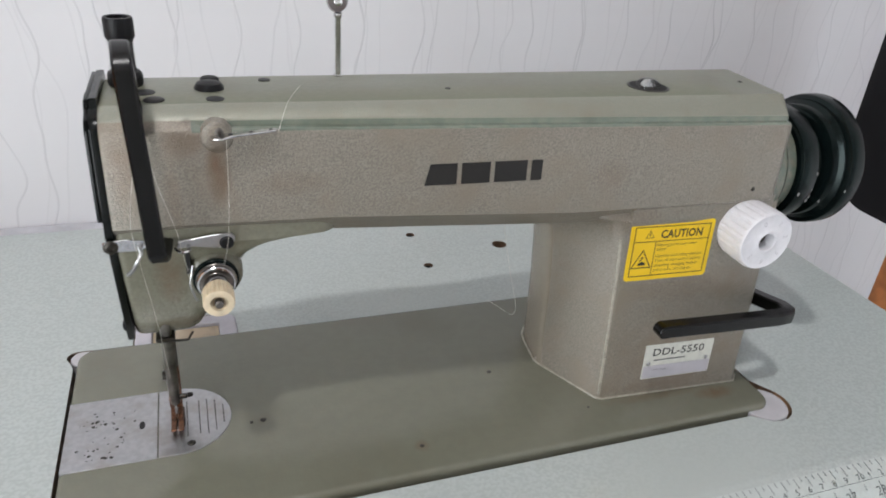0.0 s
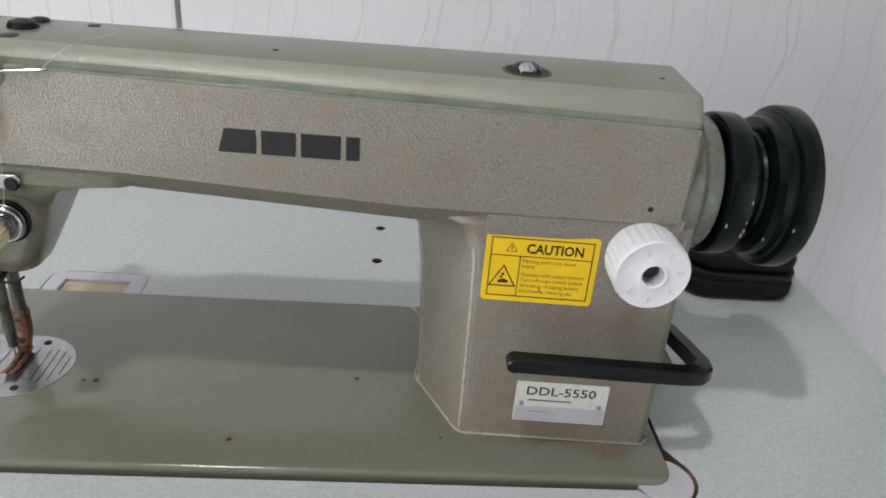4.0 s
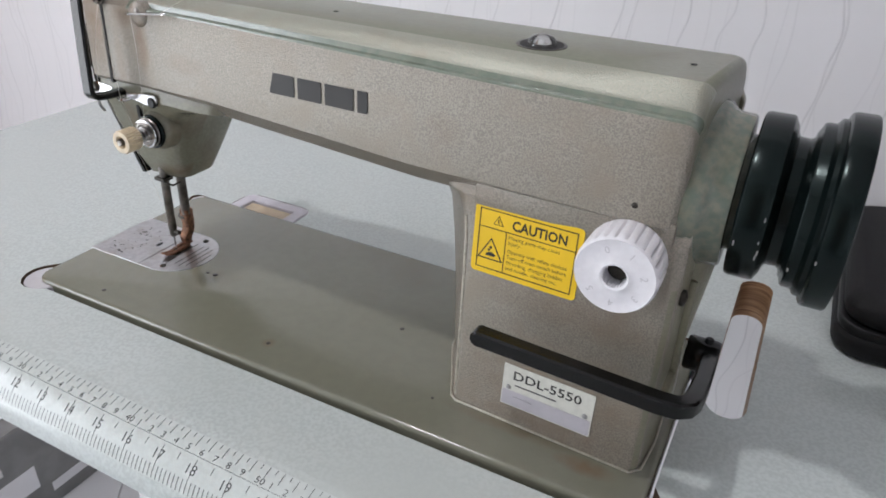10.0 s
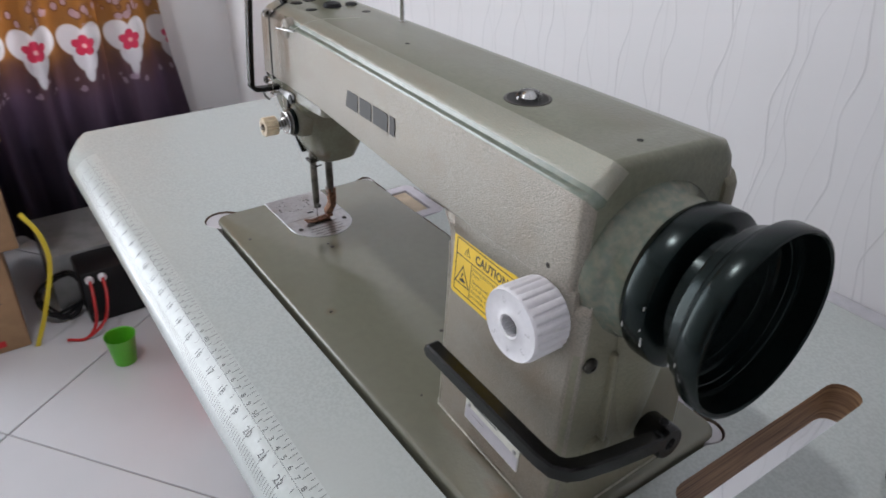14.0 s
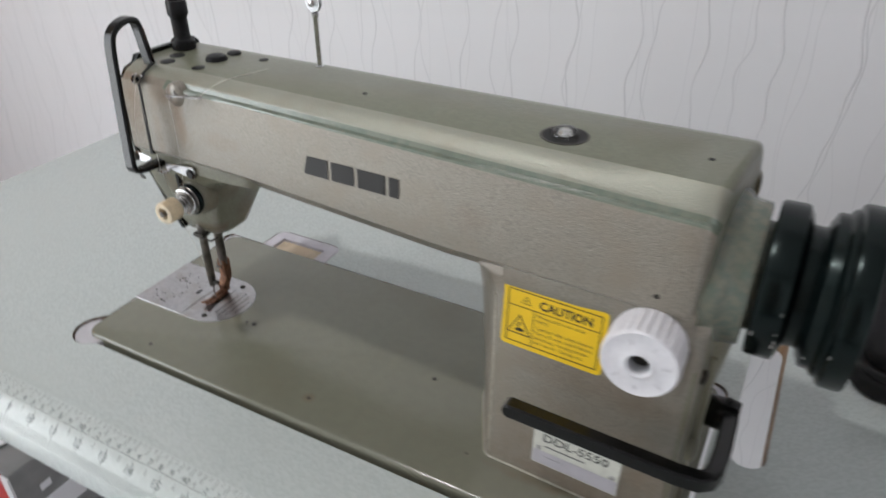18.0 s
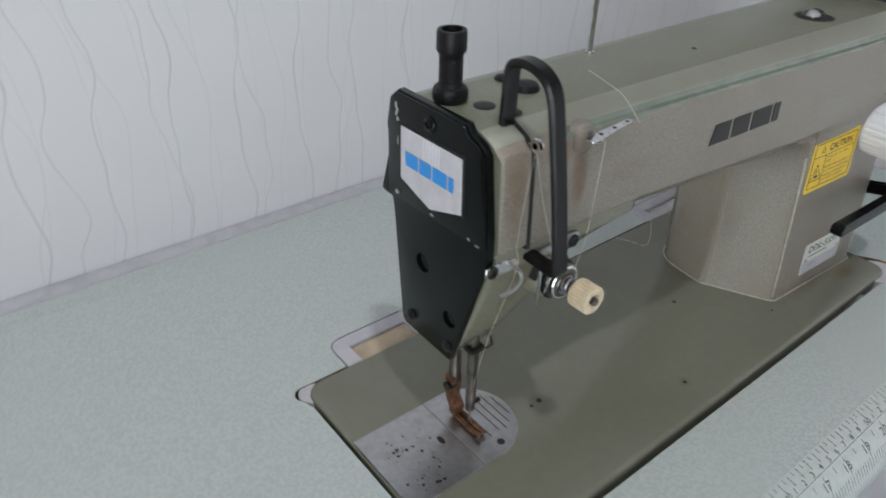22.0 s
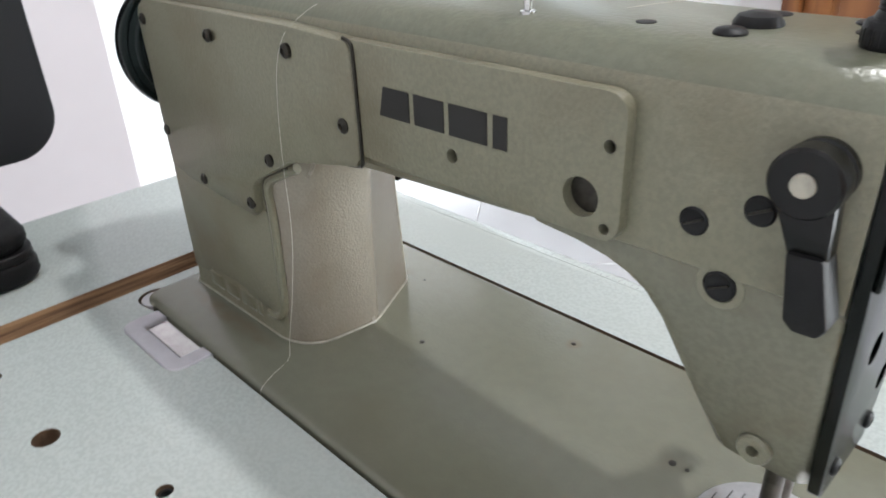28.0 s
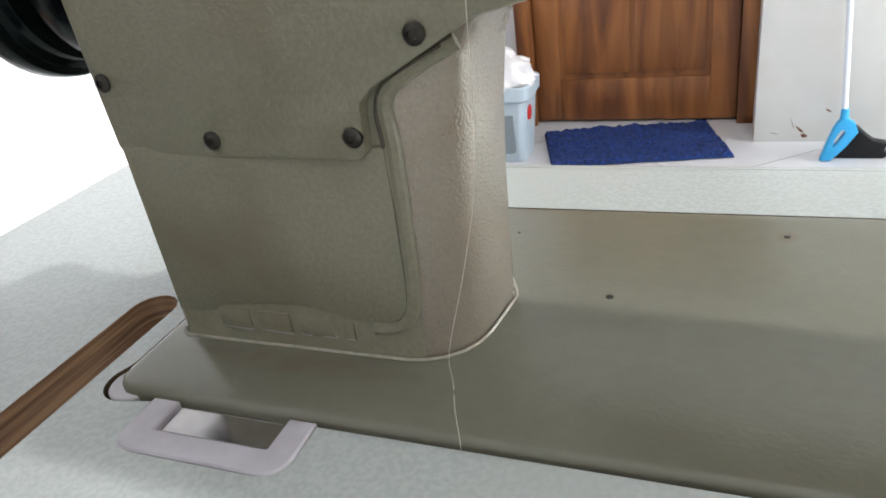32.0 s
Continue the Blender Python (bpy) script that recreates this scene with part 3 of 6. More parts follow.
for x in (-0.25, 0.62):
    at_base(part("leg", box(x - 0.03, x + 0.03, 0.22, 0.28, FLOOR_Z + 0.03, TABLE_Z - 0.034, 0.004), M_WALL, table))
    at_base(part("foot", box(x - 0.03, x + 0.03, 0.12, 0.37, FLOOR_Z, FLOOR_Z + 0.03, 0.004), M_WALL, table))

# Added near-black plugs paint the shade inside three table holes.
for x, y, r in ((0.292, 0.316, 0.0043), (0.291, 0.252, 0.0043), (0.455, 0.282, 0.0043)):
    at_base(part("hole_shade_plug", lathe([(r, TABLE_Z - 0.02), (r, TABLE_Z - 0.0025), (r * 0.7, TABLE_Z - 0.0025), (r * 0.6, TABLE_Z - 0.008), (0.0003, TABLE_Z - 0.008)], (x, y, 0), "z", 14), M_DARK, table, "dark plug painting the shade inside a table hole"))

# printed measuring tape that follows the rolled front edge
tape = empty("measuring_tape", "white adhesive measuring tape along the table's rolled front edge", "ruler", (0.18, -0.08, TABLE_Z))


def lay_on(x, y, out):
    y = -0.0620 + (y + 0.0625) * 0.77
    z, n = roll(y)
    return Vector((x, y, z)) + n * out


def tape_line(x0, x1, y0, y1, out=0.0004, n=5):
    """A printed mark that bends with the edge."""
    ys = [y0 + (y1 - y0) * k / n for k in range(n + 1)]
    return ring_bm([[lay_on(x0, y, out) for y in ys], [lay_on(x1, y, out) for y in ys]], close=False, caps=False)


def tape_text(s, size, x, y):
    b = text_bm(s, size, Matrix.Translation((x, y, 0)))
    for v in b.verts:
        v.co = lay_on(v.co.x, v.co.y, 0.0005)
    return b


strip_rows = [-0.0985 + 0.036 * k / 16 for k in range(17)]
sb = ring_bm([[lay_on(x, y, 0.00015) for y in strip_rows] + [lay_on(x, y, -0.0002) for y in strip_rows[::-1]] for x in (-0.245, 0.655)])
at_base(part("strip", sb, M_TAPE, tape, "", 50))
ticks, digits = [tape_line(-0.245, 0.655, -0.0783, -0.0780, 0.0004, 1)], []


def inch_x(n):
    return 0.167 + 0.0254 * (n - 15)


for n in range(0, 34 * 8):
    x = inch_x(n / 8)
    if -0.24 < x < 0.652:
        ticks.append(tape_line(x, x + 0.00048, -0.0980, -0.0925 if n % 8 else -0.0805))
        if n % 8 == 4:
            ticks.append(tape_line(x, x + 0.00048, -0.085, -0.0805))
for n in range(0, 174):
    x = inch_x(n / 2 / 2.54)
    if -0.24 < x < 0.652:
        ticks.append(tape_line(x, x + 0.00048, -0.0675 if n % 2 else -0.0725, -0.0635))
for n in range(1, 34):
    if inch_x(n) < 0.645:
        digits.append(tape_text(str(n), 0.0085, inch_x(n) - (0.0015 if n < 10 else 0.005), -0.0895))
for n in range(1, 86):
    if inch_x(n / 2.54) < 0.645:
        s = str(n) if n % 10 == 0 else str(n % 10)
        digits.append(tape_text(s, 0.0066, inch_x(n / 2.54) - (0.0040 if n % 10 == 0 else 0.0046), -0.0770))
tagged(at_base(part("tick", merge(ticks), M_TICK, tape)), kind="stuff")
tagged(at_base(part("numeral", merge(digits), M_TICK, tape)), kind="stuff")

# hinge seats and corner pads let into the table
for x0, x1, y1, inner, label in ((0.0370, 0.1115, 0.2090, M_WOODIN, "lilac-grey plastic hinge seat with bare wood inside"), (0.3755, 0.4515, 0.2060, M_PLINTH, "lilac-grey plastic hinge seat with a bright metal plate")):
    seat = empty("hinge_seat", label, "hinge", ((x0 + x1) / 2, 0.19, TABLE_Z), "hinge seats")
    u = [(x1 - 0.013, 0.1784), (x1, 0.1784)] + arc(x1 - 0.009, y1 - 0.009, 0.009, 0, 90, 4) + arc(x0 + 0.009, y1 - 0.009, 0.009, 90, 180, 4) + [(x0, 0.1784), (x0 + 0.012, 0.1784), (x0 + 0.012, y1 - 0.0115), (x1 - 0.013, y1 - 0.0115)]
    at_base(part("frame", prism(u, "z", TABLE_Z - 0.012, TABLE_Z + 0.0008, 0.0008, 1), M_RUBBER, seat))
    at_base(part("plate", box(x0 + 0.0125, x1 - 0.0135, 0.1790, y1 - 0.0125, TABLE_Z - 0.014, TABLE_Z - 0.0014, 0.0006, 1), inner, seat))
for cx, cy, r, label in ((0.0055, 0.0065, 0.0166, "rounded white rubber corner pad"), (0.4712, 0.0048, 0.0177, "rounded white rubber corner pad"), (0.4695, 0.1708, 0.0110, "small white rubber corner pad"), (0.004, 0.173, 0.0095, "small white rubber corner pad")):
    tagged(part("corner_pad", prism(circle(cx, cy, r, 24), "z", TABLE_Z - 0.02, TABLE_Z - 0.0008, 0.0006, 1), M_PAD), label, "pad", "corner pads")
# ---- sewing machine ----
machine = empty("sewing_machine", "olive-taupe industrial lockstitch sewing machine sunk into the table", "sewing machine", (0.24, 0.09, TABLE_Z))


def mp(name, bm, mat, label="", angle=35, under=None):
    """A part of the machine, or of one of its parts, built in place."""
    ob = part(name, bm, mat, under if under is not None else machine, label, angle)
    return at_base(ob) if under is None else ob


def screw(at, axis, sign, r, under=None, mat=None, name="screw"):
    """A domed slotted screw head that stands out along an axis."""
    h = r * 0.5
    base = {"x": at[0], "y": at[1], "z": at[2]}[axis]
    prof = [(r, base - sign * 0.001), (r, base + sign * h * 0.4), (r * 0.8, base + sign * h * 0.8), (r * 0.45, base + sign * h), (r * 0.4, base + sign * h * 0.62), (r * 0.12, base + sign * h * 0.62)]
    c = {"x": (0, at[1], at[2]), "y": (at[0], 0, at[2]), "z": (at[0], at[1], 0)}[axis]
    return mp(name, lathe(prof, c, axis, 14), mat or M_RUST_DARK, "", 35, under)


def bored(outer_, holes_, axis, h1, h0, soft=0.0012):
    """A flat plate with bores through it, its face at h1; 'y' takes (x, z), 'x' takes (y, z)."""
    b = plate_with_holes(outer_, holes_, 0.0, 1.0)
    put = {"y": lambda p, h: (p.x, h, p.y), "x": lambda p, h: (h, p.x, p.y)}[axis]
    ring = [e for e in b.edges if all(any(abs(v.co.x - p) < 1e-6 and abs(v.co.y - q) < 1e-6 for p, q in outer_) and v.co.z < 0.5 for v in e.verts)]
    for v in b.verts:
        v.co = put(v.co.copy(), h1 if v.co.z < 0.5 else h0)
    bmesh.ops.recalc_face_normals(b, faces=b.faces)
    bmesh.ops.bevel(b, geom=ring, offset=soft, segments=2, affect="EDGES", profile=0.5, clamp_overlap=True)
    return b


# Olive casting paint darkened to carry the shade of the rear and wheel end.
M_CASTB = material("shaded_rear_and_end_paint", (0.215, 0.205, 0.145), 0.33, 0, 0.12, 500, 0.0003, 700, 0.35, 14)
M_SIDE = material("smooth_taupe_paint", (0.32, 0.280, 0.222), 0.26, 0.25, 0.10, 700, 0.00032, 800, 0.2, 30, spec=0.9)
M_GROOVE = material("groove_shade", (0.075, 0.066, 0.045), 0.5, 0, 0.3, 300)
M_HEAD = material("head_paint", (0.205, 0.20, 0.150), 0.24, 0, 0.12, 400, 0.0003, 420, 0.3, 22)
M_OILY = material("oily_steel", (0.27, 0.25, 0.23), 0.3, 1.0, 0.5, 90)
M_SEAM = material("worn_seam_and_highlight", (0.44, 0.41, 0.34), 0.32, 0.1, 0.25, 200)
M_RUST_DARK = material("dark_screw", (0.055, 0.05, 0.042), 0.35, 0.7, 0.4, 300)


def rust_streak(m, spots, up="Z"):
    """Brown stains, and broad patches standing in for shade, on the paint: x, z, half width, half height, strength."""
    nt = m.node_tree
    b = nt.nodes["Principled BSDF"]
    old = b.inputs["Base Color"].links[0].from_socket
    tc = nt.nodes.new("ShaderNodeTexCoord")
    sep = nt.nodes.new("ShaderNodeSeparateXYZ")
    nt.links.new(tc.outputs["Object"], sep.inputs[0])
    nz = nt.nodes.new("ShaderNodeTexNoise")
    nz.inputs["Scale"].default_value, nz.inputs["Detail"].default_value = 120, 4
    nt.links.new(tc.outputs["Object"], nz.inputs["Vector"])

    def mt(op, a, c=0.0):
        n = nt.nodes.new("ShaderNodeMath")
        n.operation = op
        for i, v in enumerate((a, c)):
            if isinstance(v, (int, float)):
                n.inputs[i].default_value = v
            else:
                nt.links.new(v, n.inputs[i])
        return n.outputs[0]

    total = None
    for x, z, w, h, s in spots:
        d = mt("ADD", mt("POWER", mt("ABSOLUTE", mt("DIVIDE", mt("SUBTRACT", sep.outputs["X"], x), w)), 2.0), mt("POWER", mt("ABSOLUTE", mt("DIVIDE", mt("SUBTRACT", sep.outputs[up], z), h)), 2.0))
        f = mt("MULTIPLY", mt("MAXIMUM", mt("SUBTRACT", 1.0, d), 0.0), s)
        total = f if total is None else mt("MAXIMUM", total, f)
    if up == "Z":
        total = mt("MULTIPLY", total, mt("LESS_THAN", sep.outputs["Y"], 0.09))
    total = mt("MINIMUM", mt("MULTIPLY", total, mt("MULTIPLY", nz.outputs["Fac"], 2.0)), 1.0)
    x = nt.nodes.new("ShaderNodeMix")
    x.data_type = "RGBA"
    nt.links.new(total, x.inputs["Factor"])
    nt.links.new(old, x.inputs["A"])
    x.inputs["B"].default_value = (0.15, 0.095, 0.055, 1)
    nt.links.new(x.outputs["Result"], b.inputs["Base Color"])


# First three wide spots paint the upright's dimmer light along with its browner paint.
rust_streak(M_CAST, ((0.4100, 0.030, 0.075, 0.050, 0.34), (0.4150, 0.085, 0.060, 0.016, 0.30), (0.3500, 0.137, 0.030, 0.012, 0.25), (0.1030, 0.186, 0.007, 0.024, 0.75), (0.0880, 0.200, 0.012, 0.010, 0.5), (0.0800, 0.165, 0.005, 0.03, 0.35), (0.1400, 0.175, 0.02, 0.008, 0.25), (0.3300, 0.17, 0.015, 0.012, 0.22), (0.4450, 0.03, 0.02, 0.018, 0.35), (0.3950, 0.006, 0.05, 0.006, 0.4), (0.0600, 0.186, 0.009, 0.030, 0.5)))
rust_streak(M_HEAD, ((0.0740, 0.120, 0.010, 0.025, 0.45), (0.1130, 0.105, 0.008, 0.03, 0.35), (0.0900, 0.078, 0.03, 0.008, 0.45)))
rust_streak(M_BED, ((0.1185, 0.072, 0.009, 0.009, 0.10), (0.4400, 0.022, 0.02, 0.008, 0.55), (0.3950, 0.030, 0.05, 0.006, 0.3), (0.2130, 0.023, 0.006, 0.006, 0.3), (0.4000, 0.150, 0.06, 0.008, 0.3)), "Y")

bed = mp("bed", prism(rounded(0, 0.476, 0, 0.178, 0.012), "z", -0.03, 0, 0.0032, 3), M_BED, "smooth olive-grey painted bed")
for x, y, r in ((0.119, 0.072, 0.0020), (0.1115, 0.0715, 0.0012), (0.213, 0.023, 0.0015), (0.284, 0.084, 0.0017), (0.063, 0.013, 0.0017), (0.338, 0.03, 0.001)):
    mp("bed_screw", lathe([(r, -0.001), (r, 0.0002), (r * 0.6, 0.00035)], (x, y, 0), "z", 10), M_RUST_DARK)


def yf(x):
    """The front face of the arm: it comes forward towards the right."""
    return 0.053 - 0.034 * (max(x, 0.1) - 0.1)


def arm_section(x, s=0.0, slant=0.0):
    zb = 0.142 - 0.05 * max(0, min(x, 0.31) - 0.15)
    zc, f, b, t = 0.2040 - 0.018 * max(0, x - 0.14) - s, yf(x) + s, 0.137 - s, 0.214 - s
    pts = ((f - 0.0016, zb + 0.013), (f + 0.0006, zc), (f + 0.0014, zc + 0.0012), (f + 0.0048, zc + 0.0014), (f + 0.0056, zc + 0.0042), (f + 0.0068, zc + 0.0060), (f + 0.0165, t), (b - 0.018, t), (b - 0.007, t - 0.003), (b - 0.002, t - 0.010), (b, t - 0.018), (b, zb + 0.006), (b - 0.006, zb), (f + 0.011, zb))
    if x < 0.096:
        pts = pts[:2] + ((f + 0.0024, zc + 0.0018), (f + 0.0046, zc + 0.0036), (f + 0.0058, zc + 0.0048)) + pts[5:]
    return [(x - slant * (y - 0.045) / 0.1, y, z) for y, z in pts]


def lerp_sections(stops):
    return [arm_section(*v) for v in stops]


arm_bm = ring_bm(lerp_sections(((0.050, 0.001), (0.052, 0), (0.092, 0), (0.100, 0), (0.16, 0), (0.24, 0), (0.31, 0), (0.4, 0), (0.44, 0, -0.005)) + tuple((0.4535 + 0.0058 * math.sin(radians(a)), 0.0058 * (1 - math.cos(radians(a))), -0.009) for a in (0, 18, 36, 54, 72, 88))))
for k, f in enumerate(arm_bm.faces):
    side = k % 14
    # rear sides take the copy darkened for shade
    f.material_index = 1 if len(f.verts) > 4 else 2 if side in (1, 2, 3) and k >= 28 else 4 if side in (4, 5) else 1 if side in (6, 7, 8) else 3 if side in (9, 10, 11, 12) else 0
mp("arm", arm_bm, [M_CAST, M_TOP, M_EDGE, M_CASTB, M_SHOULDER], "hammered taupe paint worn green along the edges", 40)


def head_ring(z, x0, x1, y0, y1, r, r2):
    out = []
    for cx, cy, a, q in ((x1 - r2, y0 + r2, -90, r2), (x1 - r2, y1 - r2, 0, r2), (x0 + r, y1 - r, 90, r), (x0 + r, y0 + r, 180, r)):
        out += [(cx + q * math.cos(radians(a + 18 * i)), cy + q * math.sin(radians(a + 18 * i)), z) for i in range(6)]
    return out


mp("head", ring_bm([head_ring(*v) for v in ((0.0685, 0.052, 0.084, 0.087, 0.119, 0.004, 0.010), (0.071, 0.05, 0.088, 0.083, 0.122, 0.006, 0.012), (0.085, 0.05, 0.095, 0.076, 0.126, 0.004, 0.014), (0.1, 0.05, 0.102, 0.070, 0.129, 0.004, 0.014), (0.12, 0.05, 0.111, 0.062, 0.133, 0.004, 0.014), (0.13, 0.05, 0.118, 0.059, 0.135, 0.004, 0.014), (0.136, 0.05, 0.127, 0.0565, 0.136, 0.004, 0.014), (0.1395, 0.05, 0.136, 0.055, 0.1365, 0.004, 0.014), (0.142, 0.05, 0.15, 0.054, 0.1365, 0.004, 0.014), (0.1435, 0.05, 0.165, 0.0535, 0.1365, 0.004, 0.012), (0.16, 0.051, 0.165, 0.0545, 0.1365, 0.004, 0.012))]), M_HEAD, "lower head casting around the needle bar")

# front face of the upright: leans back a little as it rises
def front_y(x, z):
    return 0.0365 + 0.0667 * z - 0.05 * (x - 0.352)


def front_pose(x, z, out=0.0):
    """A pose on the upright's front: x along it, y up it, z out of it."""
    ex, ez = Vector((1, -0.05, 0)).normalized(), Vector((0, 0.0667, 1)).normalized()
    n = ex.cross(ez).normalized()
    ez = n.cross(ex)
    m = Matrix((ex, ez, n)).transposed().to_4x4()
    m.translation = Vector((x, front_y(x, z), z)) + n * out
    return m


pil = []
for z, dx in ((-0.001, 0), (0.0025, 0), (0.06, -0.002), (0.09, -0.004), (0.115, -0.007), (0.124, -0.011), (0.131, -0.018), (0.136, -0.028), (0.138, -0.04), (0.15, -0.04)):
    w = 0.0015 if z < 0 else -0.008 if z > 0.14 else 0
    b_ = 0.137 if z > 0.12 else 0.139
    pil.append([(0.3245 + dx - w, 0.089, z), (0.3262 + dx - w, 0.0840, z), (0.3475 + dx * 0.3, front_y(0.348, z) + 0.003 - w, z), (0.3515 + dx * 0.2, front_y(0.352, z) - w, z), (0.4620, front_y(0.462, z) - w, z), (0.4668, front_y(0.467, z) + 0.0042, z), (0.4690 + w, 0.06, z), (0.4665 + w, b_ - 0.003, z), (0.463, b_ + w, z), (0.355 + dx * 0.3, b_ + w, z), (0.3475 + dx * 0.4, b_ - 0.0011, z), (0.3405 + dx * 0.6, b_ - 0.0040, z), (0.3345 + dx * 0.8, b_ - 0.0090, z), (0.3303 + dx, b_ - 0.0155, z), (0.3280 + dx, b_ - 0.0235, z)])
pil_bm = ring_bm(pil)
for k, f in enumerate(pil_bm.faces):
    # end faces and right corner take the darkened copy, shade painted in
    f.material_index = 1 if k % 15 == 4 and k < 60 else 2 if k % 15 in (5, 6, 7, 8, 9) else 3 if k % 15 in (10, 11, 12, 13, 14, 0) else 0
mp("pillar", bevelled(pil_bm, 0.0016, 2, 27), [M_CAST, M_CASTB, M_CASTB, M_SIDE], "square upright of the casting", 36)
seam = [(0.4684, 0.0355), (0.4704, 0.060), (0.4680, 0.1370), (0.4635, 0.1405), (0.355, 0.1405), (0.3470, 0.1393), (0.3397, 0.1362), (0.3335, 0.1310), (0.3292, 0.1243), (0.3268, 0.1160), (0.3232, 0.0890), (0.3250, 0.0835), (0.3470, 0.0385), (0.3512, 0.0352), (0.4628, 0.0297), (0.4684, 0.0355)]
mp("base_seam", tube([(x, y, 0.0004) for x, y in seam], 0.0007, 6), M_SEAM, "pale worn seam round the upright's foot")
# Pale tube along the worn crease paints the highlight it catches.
mp("worn_edge_highlight", tube([(0.3500 + dx * 0.25, front_y(0.350, z) + 0.0010, z) for z, dx in ((0.003, 0), (0.06, -0.002), (0.09, -0.004), (0.115, -0.007), (0.124, -0.011))], 0.0011, 8), M_SEAM, "pale line along the upright's worn edge, with its highlight painted in")
rear_pan = mp("rear_panel", prism([(0.4630, 0.0135), (0.444, 0.0145), (0.4365, 0.0200), (0.395, 0.0212), (0.380, 0.0175), (0.366, 0.0150), (0.3575, 0.0160), (0.3510, 0.0210), (0.3488, 0.0300), (0.3470, 0.0900), (0.4630, 0.0900)], "y", 0.1370, 0.1399, 0.0009, 2), M_CASTB, "slightly raised rear panel of the upright")
# Dark tube stands in for the shade in the contour's step.
mp("contour_line", tube(smooth_path([(0.3240, 0.1372, 0.1222), (0.3320, 0.1388, 0.1186), (0.3400, 0.1396, 0.1142), (0.3462, 0.1396, 0.1095), (0.3490, 0.1394, 0.1010), (0.3484, 0.1392, 0.0900), (0.3488, 0.1392, 0.0600), (0.3499, 0.1393, 0.0300), (0.3526, 0.1394, 0.0212), (0.3580, 0.1394, 0.0170), (0.3660, 0.1394, 0.0160)], 4), 0.0008, 6), M_GROOVE, "dark line painting the shade along the contour's step")
mp("contour_bead", tube(smooth_path([(0.3200, 0.1335, 0.1222), (0.3300, 0.1360, 0.1178), (0.3390, 0.1376, 0.1130), (0.3440, 0.1378, 0.1085), (0.3462, 0.1376, 0.1020), (0.3455, 0.1376, 0.0900), (0.3464, 0.1378, 0.0600), (0.3478, 0.1380, 0.0300), (0.3510, 0.1388, 0.0195), (0.3570, 0.1392, 0.0150), (0.3660, 0.1392, 0.0140)], 4), 0.0030, 8), M_CASTB, "raised contour line on the upright")
for x0, x1, z0, z1 in ((0.4420, 0.4265, 0.0072, 0.0062), (0.4220, 0.4065, 0.0070, 0.0062), (0.4020, 0.3975, 0.0072, 0.0066), (0.3955, 0.3915, 0.0118, 0.0072), (0.3915, 0.3850, 0.0072, 0.0066), (0.3810, 0.3770, 0.0070, 0.0068)):
    mp("casting_mark", bar([(x0, 0.1392, z0), (x1, 0.1392, z1)], 0.0010, 0.0011, 0.3), M_SCRATCH, "worn raised casting mark")
for x0, x1 in ((0.4420, 0.4265), (0.4220, 0.4065), (0.4020, 0.3855), (0.3815, 0.3765)):
    mp("casting_block", box(x1, x0, 0.1380, 0.1398, 0.0068, 0.0165, 0.0006), M_CASTB)
# ledge above the dial and bosses on the end
mp("brow", prism([(0.352, 0.0446), (0.4590, 0.0400), (0.4590, 0.06), (0.352, 0.06)], "z", 0.1325, 0.150, 0.0012), M_CAST)
column = []
for z, out, half in ((0.030, 0.4670, 0.010), (0.045, 0.4698, 0.014), (0.065, 0.4722, 0.018), (0.090, 0.4750, 0.022), (0.112, 0.4774, 0.025), (0.140, 0.4780, 0.027)):
    column.append([(0.4600 + (out - 0.4600) * math.sin(radians(a)) ** 0.7, 0.088 - half * math.cos(radians(a)), z) for a in range(0, 181, 15)])
mp("end_column", ring_bm(column), M_CASTB, "rounded column of the casting below the shaft", 40)
mp("end_rib", box(0.4670, 0.4730, 0.0600, 0.0640, 0.05, 0.112, 0.0018), M_CASTB)
mp("end_boss", lathe([(0.0095, 0.467), (0.0085, 0.4718), (0.006, 0.4735)], (0, 0.060, 0.045), "x", 18), M_CASTB)
screw((0.4682, 0.0475, 0.1085), "x", 1, 0.0044)

# rear covers
def set_back(bm):
    """The rear cover draws in a little towards the wheel."""
    for v in bm.verts:
        v.co.y -= 0.05 * max(0, v.co.x - 0.36)
    return bm


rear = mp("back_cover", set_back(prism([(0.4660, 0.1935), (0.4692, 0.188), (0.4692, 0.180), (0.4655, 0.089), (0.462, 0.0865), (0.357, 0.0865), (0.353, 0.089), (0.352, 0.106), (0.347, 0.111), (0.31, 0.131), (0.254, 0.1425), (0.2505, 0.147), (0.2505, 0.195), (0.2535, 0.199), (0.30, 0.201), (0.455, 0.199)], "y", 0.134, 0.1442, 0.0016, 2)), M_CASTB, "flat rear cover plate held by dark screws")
for x, z in ((0.373, 0.1872), (0.299, 0.189), (0.26, 0.161), (0.329, 0.1275), (0.3565, 0.0950), (0.4165, 0.0932), (0.4610, 0.1155), (0.4600, 0.1865)):
    screw((x, 0.1442 - 0.05 * max(0, x - 0.36), z), "y", 1, 0.0036, rear)
mp("cover_seam", tube(smooth_path([(0.2560, 0.1430, 0.1998), (0.2515, 0.1430, 0.1982), (0.2502, 0.1430, 0.1940), (0.2501, 0.1430, 0.1720), (0.2501, 0.1430, 0.1490), (0.2512, 0.1425, 0.1440), (0.2545, 0.1415, 0.1422), (0.2640, 0.1405, 0.1402)], 4), 0.0009, 6), M_RUST_DARK, "dark seam along the cover", 35, rear)
